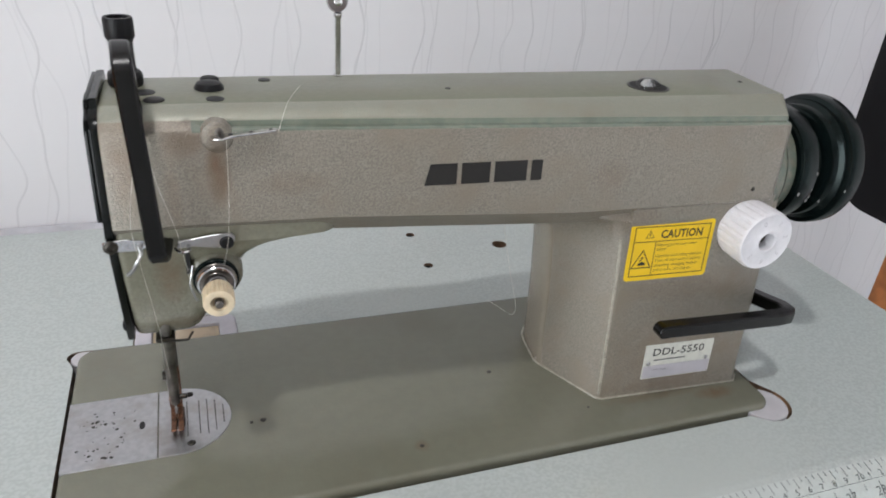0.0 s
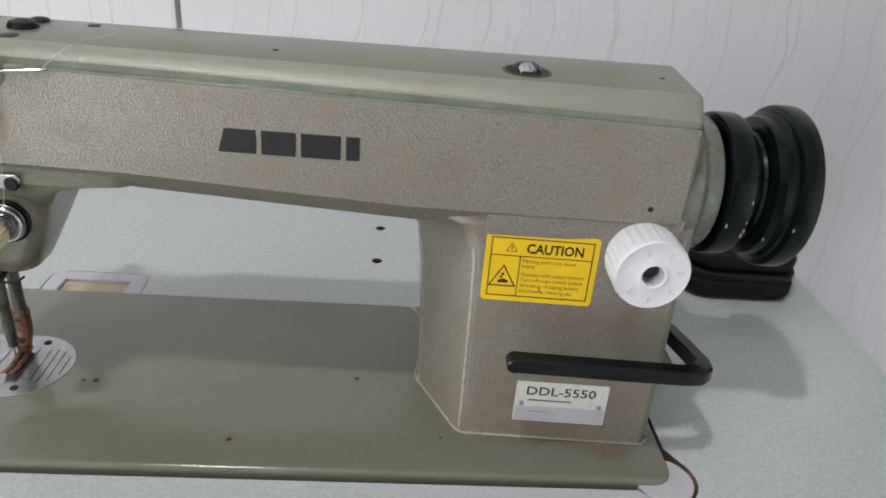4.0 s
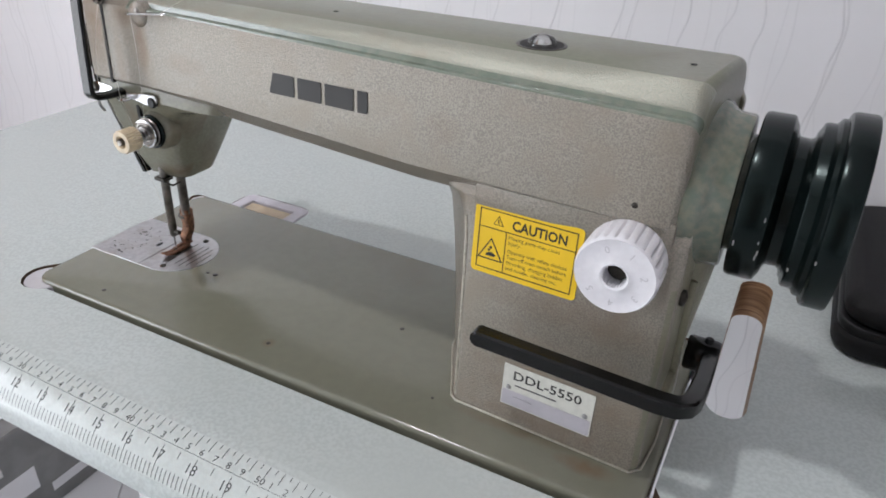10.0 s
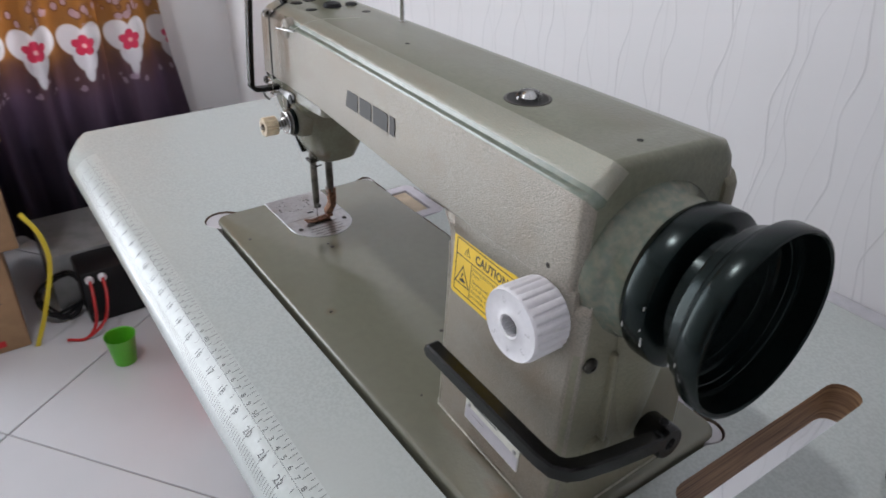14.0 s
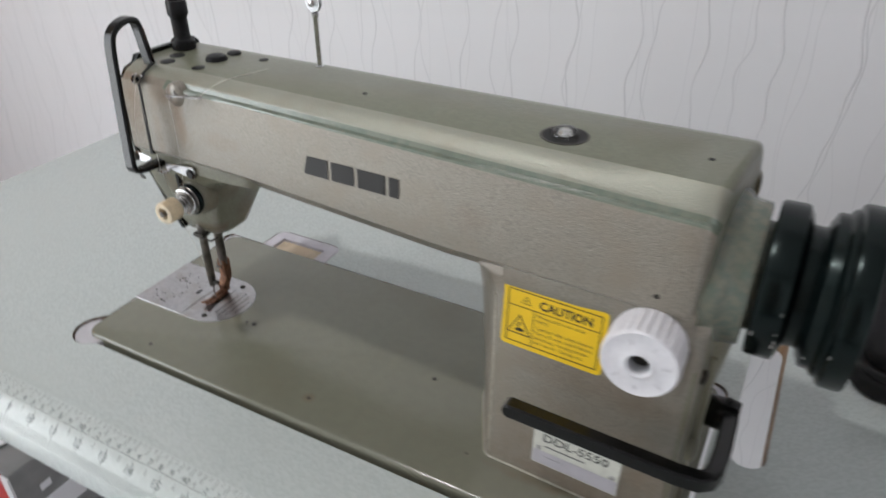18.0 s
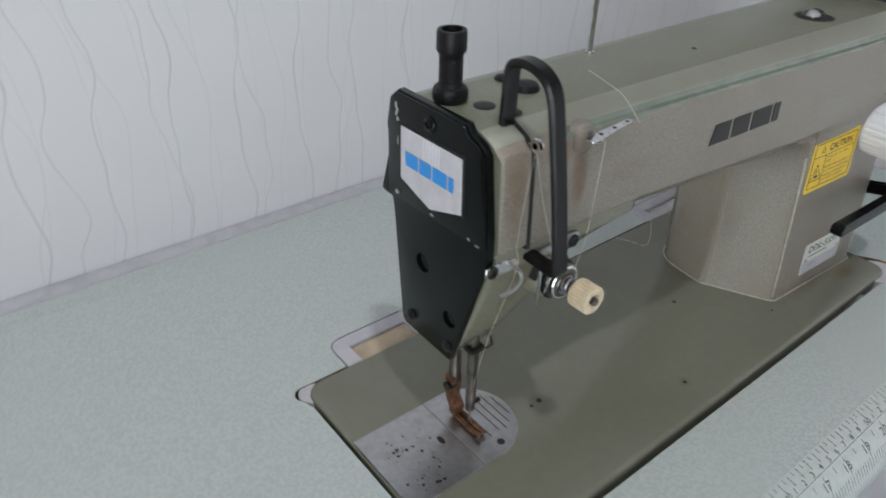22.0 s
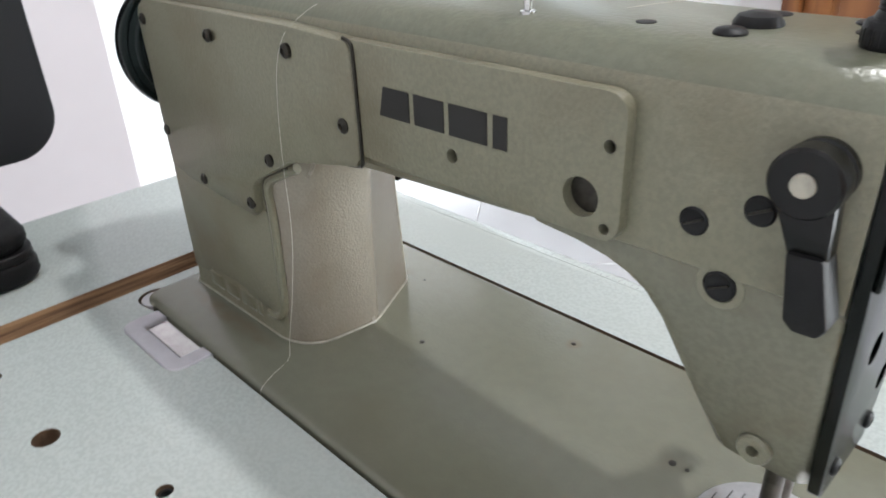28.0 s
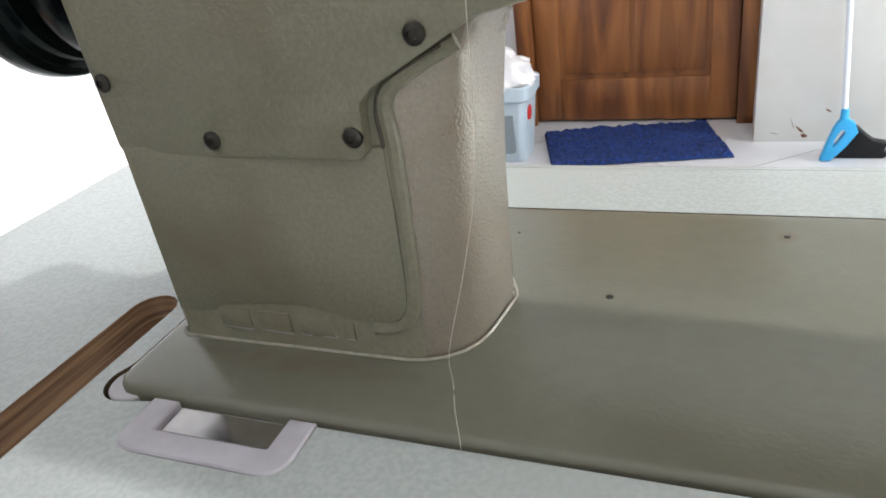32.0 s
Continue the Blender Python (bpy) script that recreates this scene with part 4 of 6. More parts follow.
rp = mp("rear_plate", bored(rounded(0.1185, 0.2600, 0.1485, 0.1995, 0.007, 4), [circle(0.134, 0.162, 0.0072, 24), circle(0.124, 0.182, 0.0023, 12), circle(0.124, 0.153, 0.0021, 12), circle(0.194, 0.162, 0.0030, 14)], "y", 0.1425, 0.1372), M_CASTB, "raised rear pad of the arm")
# Dark discs close the bores and paint the shade in them.
for x, z, r in ((0.134, 0.162, 0.0072), (0.124, 0.182, 0.0023), (0.124, 0.153, 0.0021), (0.194, 0.162, 0.0030)):
    mp("bore", lathe([(r * 1.05, 0.1360), (r * 1.05, 0.1376), (0.0003, 0.1376)], (x, 0, z), "y", 20), M_RUST_DARK, "", 35, rp)


def blocks(m, w, h, mat, under, name):
    """A maker's mark as four plain heavy blocks."""
    for x0, x1 in ((0.0, 0.265), (0.305, 0.545), (0.585, 0.865), (0.905, 1.0)):
        mp(name, flat([(x0 * w, 0), (x1 * w, 0), (x1 * w, h), (x0 * w + (0.045 * w if x0 == 0 else 0), h)], m, 0.00025), mat, "", 35, under)


blocks(Matrix.Translation((0.2355, 0.1426, 0.1705)) @ pose(0, 0, 0, 90, 0, 180), 0.0695, 0.0125, M_INK, rp, "mark_block")
fm = Matrix.Translation((0.2118, yf(0.2118) - 0.0010, 0.1700)) @ pose(0, 0, 0, -2.4, 0, 0) @ Matrix.Rotation(-math.atan(0.034), 4, "Z") @ pose(0, 0, 0, 90, 0, 0)
blocks(fm, 0.0712, 0.0124, M_INK, None, "mark_block")

# plugs, bosses and presser lifter at the back of the head
for x, z, r in ((0.096, 0.163, 0.0048), (0.077, 0.172, 0.0048), (0.085, 0.144, 0.0052)):
    mp("rubber_plug", lathe([(r, 0.134), (r, 0.1372), (r * 0.85, 0.1378), (r * 0.7, 0.1374), (r * 0.3, 0.1374)], (x, 0, z), "y", 20), M_BLACKM, "black plug")
for x, z in ((0.096, 0.163), (0.077, 0.172), (0.085, 0.144)):
    mp("plug_slot", bar([(x - 0.0030, 0.1378, z + 0.0016), (x + 0.0030, 0.1378, z - 0.0016)], 0.0008, 0.0008, 0.3), M_RUST_DARK, "worn slot")
mp("boss_ring", lathe([(0.0085, 0.135), (0.0078, 0.1368), (0.0055, 0.1370), (0.0052, 0.136)], (0.085, 0, 0.144), "y", 24), M_CASTB)
mp("foot_boss", lathe([(0.006, 0.118), (0.006, 0.1275), (0.0052, 0.1285), (0.0022, 0.1285), (0.0020, 0.123)], (0.068, 0, 0.081), "y", 18), M_CASTB)
lift = mp("presser_lifter", lathe([(0.0085, 0.135), (0.0092, 0.137), (0.0092, 0.1395), (0.0080, 0.1402), (0.0060, 0.1405), (0.006, 0.1416), (0.0088, 0.1420), (0.0096, 0.1430), (0.0096, 0.1496), (0.0088, 0.1506), (0.0034, 0.1506), (0.0034, 0.1496), (0.0004, 0.1496)], (0.0632, 0, 0.188), "y", 32), M_LEVER, "black hand lever that lifts the presser foot")
mp("pin", lathe([(0.0033, 0.1490), (0.0033, 0.1512), (0.0028, 0.1516)], (0.0632, 0, 0.188), "y", 18), M_SEAM, "worn pale pin", 35, lift)
mp("lever_arm", prism([(0.0550, 0.185), (0.0702, 0.182), (0.0640, 0.167), (0.0540, 0.168)], "y", 0.1420, 0.1490, 0.001), M_LEVER, "", 35, lift)
mp("lever_handle", prism([(0.0545, 0.1695), (0.0642, 0.1690), (0.0615, 0.149), (0.0585, 0.1462), (0.0520, 0.1465), (0.0497, 0.150)], "y", 0.1405, 0.1508, 0.0012), M_BLACKM, "", 35, lift)

# face plate
fp = [(0.0805, 0.0695), (0.1225, 0.0705), (0.1255, 0.074), (0.1325, 0.143), (0.135, 0.157), (0.135, 0.2), (0.1325, 0.2125), (0.128, 0.2165), (0.074, 0.2165), (0.071, 0.212), (0.0635, 0.2095), (0.0595, 0.205), (0.0548, 0.165), (0.0545, 0.150), (0.060, 0.135)]
face = mp("face_plate", bored(fp, [circle(0.106, 0.123, 0.0058, 24), circle(0.082, 0.0985, 0.0052, 24)], "x", 0.0455, 0.0495), M_FACE, "black enamelled face plate with chipped edges")
upper = [(0.0548, 0.158), (0.1345, 0.156), (0.1345, 0.2), (0.132, 0.212), (0.1275, 0.216), (0.0745, 0.216), (0.0715, 0.2115), (0.0640, 0.209), (0.0600, 0.2045)]
mp("raised_panel", prism(upper, "x", 0.0432, 0.0458, 0.0014), M_FACE, "", 35, face)
bad = [(0.121, 0.2), (0.073, 0.2), (0.072, 0.1705), (0.0965, 0.1625), (0.1215, 0.1705)]
mp("badge_rim", prism([(0.0965 + (y - 0.0965) * 1.07, 0.183 + (z - 0.183) * 1.09) for y, z in bad], "x", 0.0426, 0.0435, 0.0003, 1), M_BLACKM, "", 35, face)
badge = mp("badge", prism(bad, "x", 0.0422, 0.0430, 0.0002, 1), M_BADGE, "crinkled silver shield badge with blue blocks", 35, face)
for k in range(6):
    mp("badge_line", box(0.0420, 0.04225, 0.0895 + 0.0024 * k, 0.0900 + 0.0024 * k, 0.1885, 0.1992), M_BADGELINE, "fine pale line", 35, badge)
bmx = Matrix.Translation((0.04195, 0.1165, 0.1800)) @ pose(0, 0, 0, 90, 0, -90)
for x0, x1 in ((0.0, 0.265), (0.305, 0.545), (0.585, 0.865), (0.905, 1.0)):
    mp("badge_block", flat(rect(x0 * 0.0385, x1 * 0.0385, 0, 0.0078), bmx, 0.00025), M_BLUE, "blue block", 35, badge)
screw((0.0432, 0.098, 0.2085), "x", -1, 0.0042, face, M_FACE)
for y, z, r in ((0.106, 0.123, 0.0058), (0.082, 0.0985, 0.0052)):
    mp("plate_hole", lathe([(r * 1.1, 0.0500), (r * 1.1, 0.0488), (0.0005, 0.0488)], (0, y, z), "x", 20), M_DARK, "", 35, face)
for y, z in ((0.116, 0.0805), (0.0825, 0.079)):
    screw((0.0455, y, z), "x", -1, 0.0034, face, M_BLACKM)
for y, z, w, h in ((0.126, 0.160, 0.0024, 0.0022), (0.0955, 0.1595, 0.0022, 0.0012), (0.0665, 0.1595, 0.0012, 0.0012), (0.1262, 0.2092, 0.0013, 0.0030), (0.1252, 0.2068, 0.0016, 0.0022), (0.1260, 0.2046, 0.0013, 0.0022), (0.1250, 0.2022, 0.0018, 0.0020), (0.1248, 0.1900, 0.0007, 0.0040), (0.0605, 0.1585, 0.002, 0.0009)):
    mp("paint_chip", prism([(y + w * 0.6 * math.cos(a) * (0.8 + 0.4 * random.random()), z + h * 0.6 * math.sin(a) * (0.8 + 0.4 * random.random())) for a in [2 * math.pi * k / 9 for k in range(9)]], "x", 0.04295, 0.0435), M_SCRATCH, "bare metal chip", 35, face)

# hand wheel
WY, WZ = 0.0865, 0.1545
mp("wheel_boss", lathe([(0.0445, 0.4570), (0.0443, 0.4645), (0.0428, 0.4672), (0.0407, 0.4692), (0.0397, 0.4715), (0.0392, 0.4780), (0.0384, 0.4792), (0.0300, 0.4794), (0.0290, 0.4860)], (0, WY, WZ), n=48), M_BOSS, "round shaft boss worn green")
wheel = mp("hand_wheel", lathe([(0.0300, 0.4822), (0.0402, 0.4824), (0.0414, 0.4832), (0.0419, 0.4848), (0.0419, 0.4948), (0.0413, 0.4962), (0.0372, 0.4984), (0.0345, 0.4990), (0.0324, 0.5000), (0.0320, 0.5048), (0.0332, 0.5068), (0.0384, 0.5082), (0.0404, 0.5090), (0.0410, 0.5104), (0.0410, 0.5164), (0.0415, 0.5176), (0.0456, 0.5185), (0.0472, 0.5194), (0.0478, 0.5210), (0.0479, 0.5292), (0.0473, 0.5304), (0.0462, 0.5307), (0.0451, 0.5298), (0.0443, 0.5200), (0.0438, 0.5160), (0.0405, 0.5135), (0.0394, 0.5090), (0.0360, 0.5070), (0.0300, 0.5060), (0.0205, 0.5055), (0.0188, 0.5066), (0.0128, 0.5066), (0.0120, 0.5000), (0.0010, 0.5000)], (0, WY, WZ), n=56), M_BLACK, "glossy black stepped hand wheel")
mp("wheel_screw", lathe([(0.006, 0.4985), (0.006, 0.5035), (0.0042, 0.5045)], (0, WY, WZ), n=14), M_RUST_DARK, "", 35, wheel)
for x, a, s in ((0.4950, 200, 1.0), (0.4955, 196, 0.7), (0.4950, 188, 0.5), (0.4952, 172, 0.6), (0.4845, 192, 0.8), (0.5100, 205, 0.8), (0.5195, 188, 0.6)):
    r = 0.0418 if x < 0.5 else 0.0407 if x < 0.515 else 0.0474
    y, z = WY + r * math.cos(radians(a)), WZ + r * math.sin(radians(a))
    mp("paint_chip", box(x - 0.0004 * s, x + 0.0004 * s, y - 0.0003, y + 0.0003, z - 0.0016 * s, z + 0.0016 * s), M_SCRATCH, "", 35, wheel)

# stitch dial
DX, DZ = 0.4387, 0.1276
dial = mp("stitch_dial", lathe([(0.0188, 0.0435), (0.0200, 0.0400), (0.0205, 0.0385), (0.0208, 0.0207), (0.0202, 0.0184), (0.0194, 0.0172), (0.0187, 0.0175), (0.0110, 0.0178), (0.0080, 0.0170), (0.0070, 0.0165), (0.0060, 0.0170), (0.0056, 0.030), (0.0006, 0.030)], (DX, 0, DZ), "y", 144, (26, 0.0015, 0.0195, 0.0390)), M_WHITE, "white plastic stitch length dial with ribbed grip", 30)
mp("dial_screw", lathe([(0.0052, 0.031), (0.0052, 0.0245), (0.0042, 0.0235), (0.0004, 0.0235)], (DX, 0, DZ), "y", 18), M_RUST_DARK, "", 35, dial)
# Flat figures use a greyer white to paint the shading of raised ones.
dg = [text_bm(str(k), 0.0052, Matrix.Translation((DX, 0.0168, DZ)) @ pose(0, 0, 0, 90, 0, 0) @ pose(0, 0, 0, 0, 0, -50 * k + 20) @ Matrix.Translation((-0.0016, 0.0125, 0))) for k in range(0, 6)]
mp("dial_scale", merge(dg), M_PAD, "white figures in a greyer tone that paints their relief shading", 35, dial)
screw((0.438, yf(0.438) - 0.0008, 0.1552), "y", -1, 0.0017)

# reverse lever
lev = mp("reverse_lever", bar([(0.3730, 0.0165, 0.0693), (0.3740, 0.0165, 0.0693), (0.42, 0.0165, 0.0672), (0.47, 0.0165, 0.0650), (0.4795, 0.0178, 0.0644), (0.4840, 0.0220, 0.0636), (0.4862, 0.0300, 0.0620), (0.4870, 0.052, 0.0565), (0.4868, 0.080, 0.0500), (0.4862, 0.094, 0.0465)], 0.0095, 0.0098, 0.25), M_LEVER, "black enamelled reverse feed lever")
mp("lever_tip", lathe([(0.0040, 0.0118), (0.0049, 0.0127), (0.0049, 0.0203), (0.0040, 0.0212)], (0.3732, 0, 0.0693), "y", 20), M_LEVER, "", 35, lev)
mp("lever_hub", lathe([(0.0095, 0.4725), (0.0105, 0.474), (0.0105, 0.4895), (0.0095, 0.491), (0.004, 0.491), (0.0035, 0.4895)], (0, 0.0975, 0.0445), "x", 24), M_LEVER, "", 35, lev)
mp("lever_bolt", lathe([(0.0026, 0.050), (0.0026, 0.0562), (0.0018, 0.0572)], (0.4840, 0.0980, 0), "z", 12), M_BLACKM, "", 35, lev)

# caution label
cau = mp("caution_label", flat(rounded(0, 0.0628, 0, 0.0418, 0.0024, 3), front_pose(0.3532, 0.0935, 0.0002), 0.0003), M_YELLOW, "yellow warning sticker with black border and lettering")
cm = front_pose(0.3532, 0.0935, 0.00055)
W, H, IN = 0.0628, 0.0418, 0.0030
lines = [flat(r, cm, 0.0001) for r in frame_line(IN, W - IN, IN, H - IN, 0.0006) + [rect(IN, W - IN, 0.0278, 0.0283), rect(0.0195, 0.0200, IN, 0.0278)]]


def tri_ring(cx, cy, s, t):
    o = [(cx + s * math.cos(a), cy + s * math.sin(a)) for a in (math.pi / 2, math.pi * 7 / 6, math.pi * 11 / 6)]
    i = [(cx + (s - t) * math.cos(a), cy + (s - t) * math.sin(a)) for a in (math.pi / 2, math.pi * 7 / 6, math.pi * 11 / 6)]
    return [[o[k], o[(k + 1) % 3], i[(k + 1) % 3], i[k]] for k in range(3)]


for p in tri_ring(0.0113, 0.0135, 0.0090, 0.0014) + tri_ring(0.0145, 0.0325, 0.0037, 0.0007):
    lines.append(flat(p, cm, 0.0001))
lines += [flat(p, cm, 0.0001) for p in (circle(0.0113, 0.0165, 0.0009, 8), [(0.0085, 0.0112), (0.0138, 0.0112), (0.0148, 0.0125), (0.0118, 0.0138), (0.0090, 0.0128)], rect(0.0098, 0.0110, 0.0142, 0.0155), rect(0.0142, 0.0148, 0.0318, 0.0340))]
mp("printed_border", merge(lines), M_INK, "", 35, cau)
mp("warning_text", merge([text_bm("CAUTION", 0.0080, cm @ Matrix.Translation((0.0225, 0.0302, 0)) @ Matrix.Diagonal((0.88, 1, 1, 1)), 0.00022)] + [text_bm(s, 0.0031, cm @ Matrix.Translation((0.0212, y, 0))) for s, y in (("Moving parts may cause", 0.0243), ("injury.", 0.0212), ("Operate with safety devices", 0.0162), ("Turn off main switch before", 0.0128), ("threading, changing bobbin", 0.0094), ("and needle, cleaning etc.", 0.0060))]), M_INK, "", 35, cau)

# model plate
plate = mp("model_plate", flat(rounded(0, 0.0560, 0, 0.0282, 0.0006, 2), front_pose(0.3812, 0.0122, 0.0002), 0.0005), M_LABEL, "cream and silver model plate with two rivets")
pm = front_pose(0.3812, 0.0122, 0.00075)
mp("silver_band", flat(rect(0.0006, 0.0554, 0.0006, 0.0108), pm, 0.0001), M_RUBBER, "", 35, plate)
mp("model_number", text_bm("DDL-5550", 0.0084, pm @ Matrix.Translation((0.0060, 0.0190, 0)) @ Matrix.Diagonal((1.18, 1, 1, 1)), 0.00012), M_INK, "", 35, plate)
mp("small_print", merge([flat(rect(0.008, 0.034, 0.0148, 0.0158), pm, 0.0001), flat(rect(0.008, 0.020, 0.0066, 0.0074), pm, 0.0001)]), M_TICK, "", 35, plate)
for u in (0.0042, 0.0518):
    b = lathe([(0.0016, 0.0), (0.0015, 0.0005), (0.0008, 0.0008)], (u, 0.0128, 0), "z", 12)
    b.transform(pm)
    mp("rivet", b, M_STEEL, "", 35, plate)

# plates over the hook
sp = mp("slide_plate", box(0.0006, 0.0543, 0.0528, 0.1162, -0.004, 0.0006, 0.0003, 1), M_STEEL, "worn steel slide plate with rust spots")
mp("finger_hole", prism([(0.0451 + 0.0018 * math.cos(a), 0.0846 + 0.0036 * math.sin(a)) for a in [2 * math.pi * k / 16 for k in range(16)]], "z", 0.0002, 0.0008), M_DARK, "", 35, sp)
npl = mp("needle_plate", prism([(0.0549, 0.0528), (0.071, 0.0528)] + arc(0.068, 0.0845, 0.0317, -82, 82, 14) + [(0.071, 0.1162), (0.0549, 0.1162)], "z", -0.004, 0.0006, 0.0003, 1), M_STEEL, "steel needle plate with engraved seam lines")
for x, l in ((0.0795, 0.016), (0.0845, 0.017), (0.0895, 0.015), (0.0945, 0.009), (0.0720, 0.017)):
    mp("seam_line", box(x, x + 0.0006, 0.0845 - l, 0.0845 + l, 0.0005, 0.00075), M_RUST_DARK, "", 35, npl)
for x, y in ((0.0742, 0.0608), (0.0742, 0.1085)):
    screw((x, y, 0.0004), "z", 1, 0.0025, npl)
for k in range(44):
    x, y = 0.006 + 0.026 * random.random() + 0.010 * random.random(), 0.058 + 0.046 * random.random()
    r = 0.0004 + 0.0010 * random.random() ** 2
    mp("rust_spot", prism([(x + r * math.cos(a) * (0.6 + 0.7 * random.random()), y + r * math.sin(a) * (0.6 + 0.7 * random.random())) for a in [2 * math.pi * j / 7 for j in range(7)]], "z", 0.0004, 0.00068), M_RUST_DARK, "", 35, sp)
mp("feed_dog", merge([box(0.0648, 0.0668, 0.078, 0.096, 0.0, 0.0012), box(0.0690, 0.0710, 0.078, 0.096, 0.0, 0.0012)]), M_RUST_DARK)

# needle bar, presser bar and foot
NX, NY, PY = 0.0665, 0.0830, 0.0990
nb = mp("needle_bar", lathe([(0.0034, 0.078), (0.0034, 0.024), (0.0030, 0.022), (0.0030, 0.0165), (0.002, 0.016)], (NX, NY, 0), "z", 18), M_OILY, "dark oily needle bar")
mp("needle", lathe([(0.0008, 0.018), (0.0007, 0.006), (0.00045, 0.002), (0.0001, -0.001)], (NX, NY, 0), "z", 8), M_CHROME, "", 35, nb)
mp("needle_screw", lathe([(0.0018, 0.0), (0.0018, 0.0045), (0.0012, 0.005)], (0, 0, 0), "x", 10), M_RUST_DARK, "", 35, nb).location = (NX + 0.0025, NY, 0.0205)
mp("bar_guide", merge([tube([(NX - 0.004, NY - 0.004, 0.0665), (NX + 0.004, NY - 0.0045, 0.0665), (NX + 0.012, NY - 0.003, 0.065), (NX + 0.015, NY + 0.002, 0.067)], 0.0008, 6), box(NX - 0.006, NX + 0.005, NY - 0.005, NY + 0.005, 0.066, 0.069, 0.001)]), M_RUST_DARK, "", 35, nb)
pb = mp("presser_bar", lathe([(0.0038, 0.078), (0.0038, 0.030), (0.0032, 0.029)], (NX, PY, 0), "z", 18), M_OILY, "dark oily presser bar")
foot = mp("presser_foot", prism([(PY - 0.0035, 0.034), (PY + 0.0045, 0.034), (PY + 0.0045, 0.021), (PY + 0.0035, 0.0145), (PY - 0.001, 0.0075), (PY - 0.0005, 0.0035), (PY - 0.006, 0.0035), (PY - 0.0075, 0.0105), (PY - 0.0025, 0.017)], "x", NX - 0.0042, NX + 0.0036, 0.0008), M_RUST, "rusty brown presser foot")
mp("foot_screw", lathe([(0.0032, -0.0065), (0.0034, -0.003), (0.0034, 0.0), (0.002, 0.001)], (0, 0, 0), "x", 14), M_RUST_DARK, "", 35, foot).location = (NX, PY, 0.0265)
for sx in (-1, 1):
    mp("toe", prism([(PY - 0.004, 0.0014), (PY - 0.004, 0.0048), (NY - 0.005, 0.0030), (NY - 0.0125, 0.0050), (NY - 0.0135, 0.0042), (NY - 0.0065, 0.0014)], "x", NX + sx * 0.0022 - 0.0016, NX + sx * 0.0022 + 0.0016, 0.0003), M_RUST, "", 35, foot)

# take-up lever, its slot and guard
mp("lever_slot", prism([(0.0508, 0.152), (0.0532, 0.2040), (0.0560, 0.2070), (0.0586, 0.2097), (0.0690, 0.2145), (0.0690, 0.2120), (0.0620, 0.2070), (0.0580, 0.2000), (0.0550, 0.152)], "x", 0.0679, 0.0703), M_DARK, "narrow slot for the take-up lever")
mp("short_slot", box(0.0825, 0.0850, 0.0560, 0.0640, 0.1235, 0.141), M_DARK)
tk = mp("take_up_lever", bar([(0.0691, 0.068, 0.2040), (0.0691, 0.062, 0.2060), (0.0691, 0.057, 0.2070), (0.0691, 0.0535, 0.2075)], 0.0022, 0.0042, 0.4), M_CHROME, "bright take-up lever with a thread eye")
mp("eye", lathe([(0.0034, 0.0679), (0.0038, 0.0691), (0.0034, 0.0703), (0.0016, 0.0703), (0.0016, 0.0679)], (0, 0.0522, 0.2076), "x", 16), M_CHROME, "", 35, tk)
guard = mp("take_up_guard", bar(smooth_path([(0.0655, 0.0695, 0.2120), (0.0648, 0.0680, 0.2250), (0.0638, 0.0665, 0.2400), (0.0640, 0.0630, 0.2448), (0.0648, 0.0555, 0.2456), (0.0653, 0.0465, 0.2422), (0.0658, 0.0412, 0.2340), (0.0673, 0.0375, 0.2100), (0.0688, 0.0343, 0.1850), (0.0703, 0.0310, 0.1550), (0.0710, 0.0310, 0.1490), (0.0718, 0.0348, 0.1464), (0.0728, 0.0440, 0.1458), (0.0735, 0.0560, 0.1458)], 4), 0.0040, 0.0088, 0.25, (1, 0, 0.001)), M_LEVER, "black bent guard bar round the take-up lever")
# brown-black sleeve over the guard's rear leg
mp("brown_leg", bar(smooth_path([(0.0657, 0.0701, 0.2120), (0.0650, 0.0686, 0.2250), (0.0641, 0.0672, 0.2385)], 4), 0.0036, 0.0084, 0.25, (1, 0, 0.001)), M_LEGBROWN, "brown-black leg of the guard", 35, guard)
screw((0.0735, 0.0545, 0.1455), "y", -1, 0.003, guard, M_BLACKM)

# thread guides
def guide_plate():
    b = prism([(0.1030, 0.0420), (0.1080, 0.0400), (0.1120, 0.0425), (0.1340, 0.0432), (0.1360, 0.0452), (0.1340, 0.0474), (0.1120, 0.0478), (0.1080, 0.0500), (0.1030, 0.0490)], "z", 0, 0.0011, 0.0003, 1)
    b.transform(Matrix.Translation((-0.0025, 0.0035, 0.2022)) @ Matrix(((1, 0, 0, 0), (0, 1, 0, 0), (0.095, 0.0, 1, -0.0098), (0, 0, 0, 1))))
    return b


mp("guide_pad", lathe([(0.0084, 0.0620), (0.0084, 0.0545), (0.0078, 0.0526), (0.0062, 0.0514), (0.0036, 0.0508), (0.0004, 0.0506)], (0.1035, 0, 0.2015), "y", 28), M_CAST, "rounded casting pad behind the guide")
gd = mp("arm_thread_guide", guide_plate(), M_CHROME, "bright three-hole thread guide")
for x, z in ((0.1100, 0.2031), (0.1200, 0.2040), (0.1295, 0.2049)):
    mp("guide_hole", lathe([(0.0011, z), (0.0011, z + 0.0012), (0.0002, z + 0.0012)], (x, 0.0487, 0), "z", 10), M_DARK, "", 35, gd)
mp("guide_boss", lathe([(0.0042, 0.058), (0.0038, 0.0530), (0.0031, 0.0514), (0.0020, 0.0507), (0.0008, 0.0505)], (0.1045, 0, 0.2040), "y", 18), M_OILY)
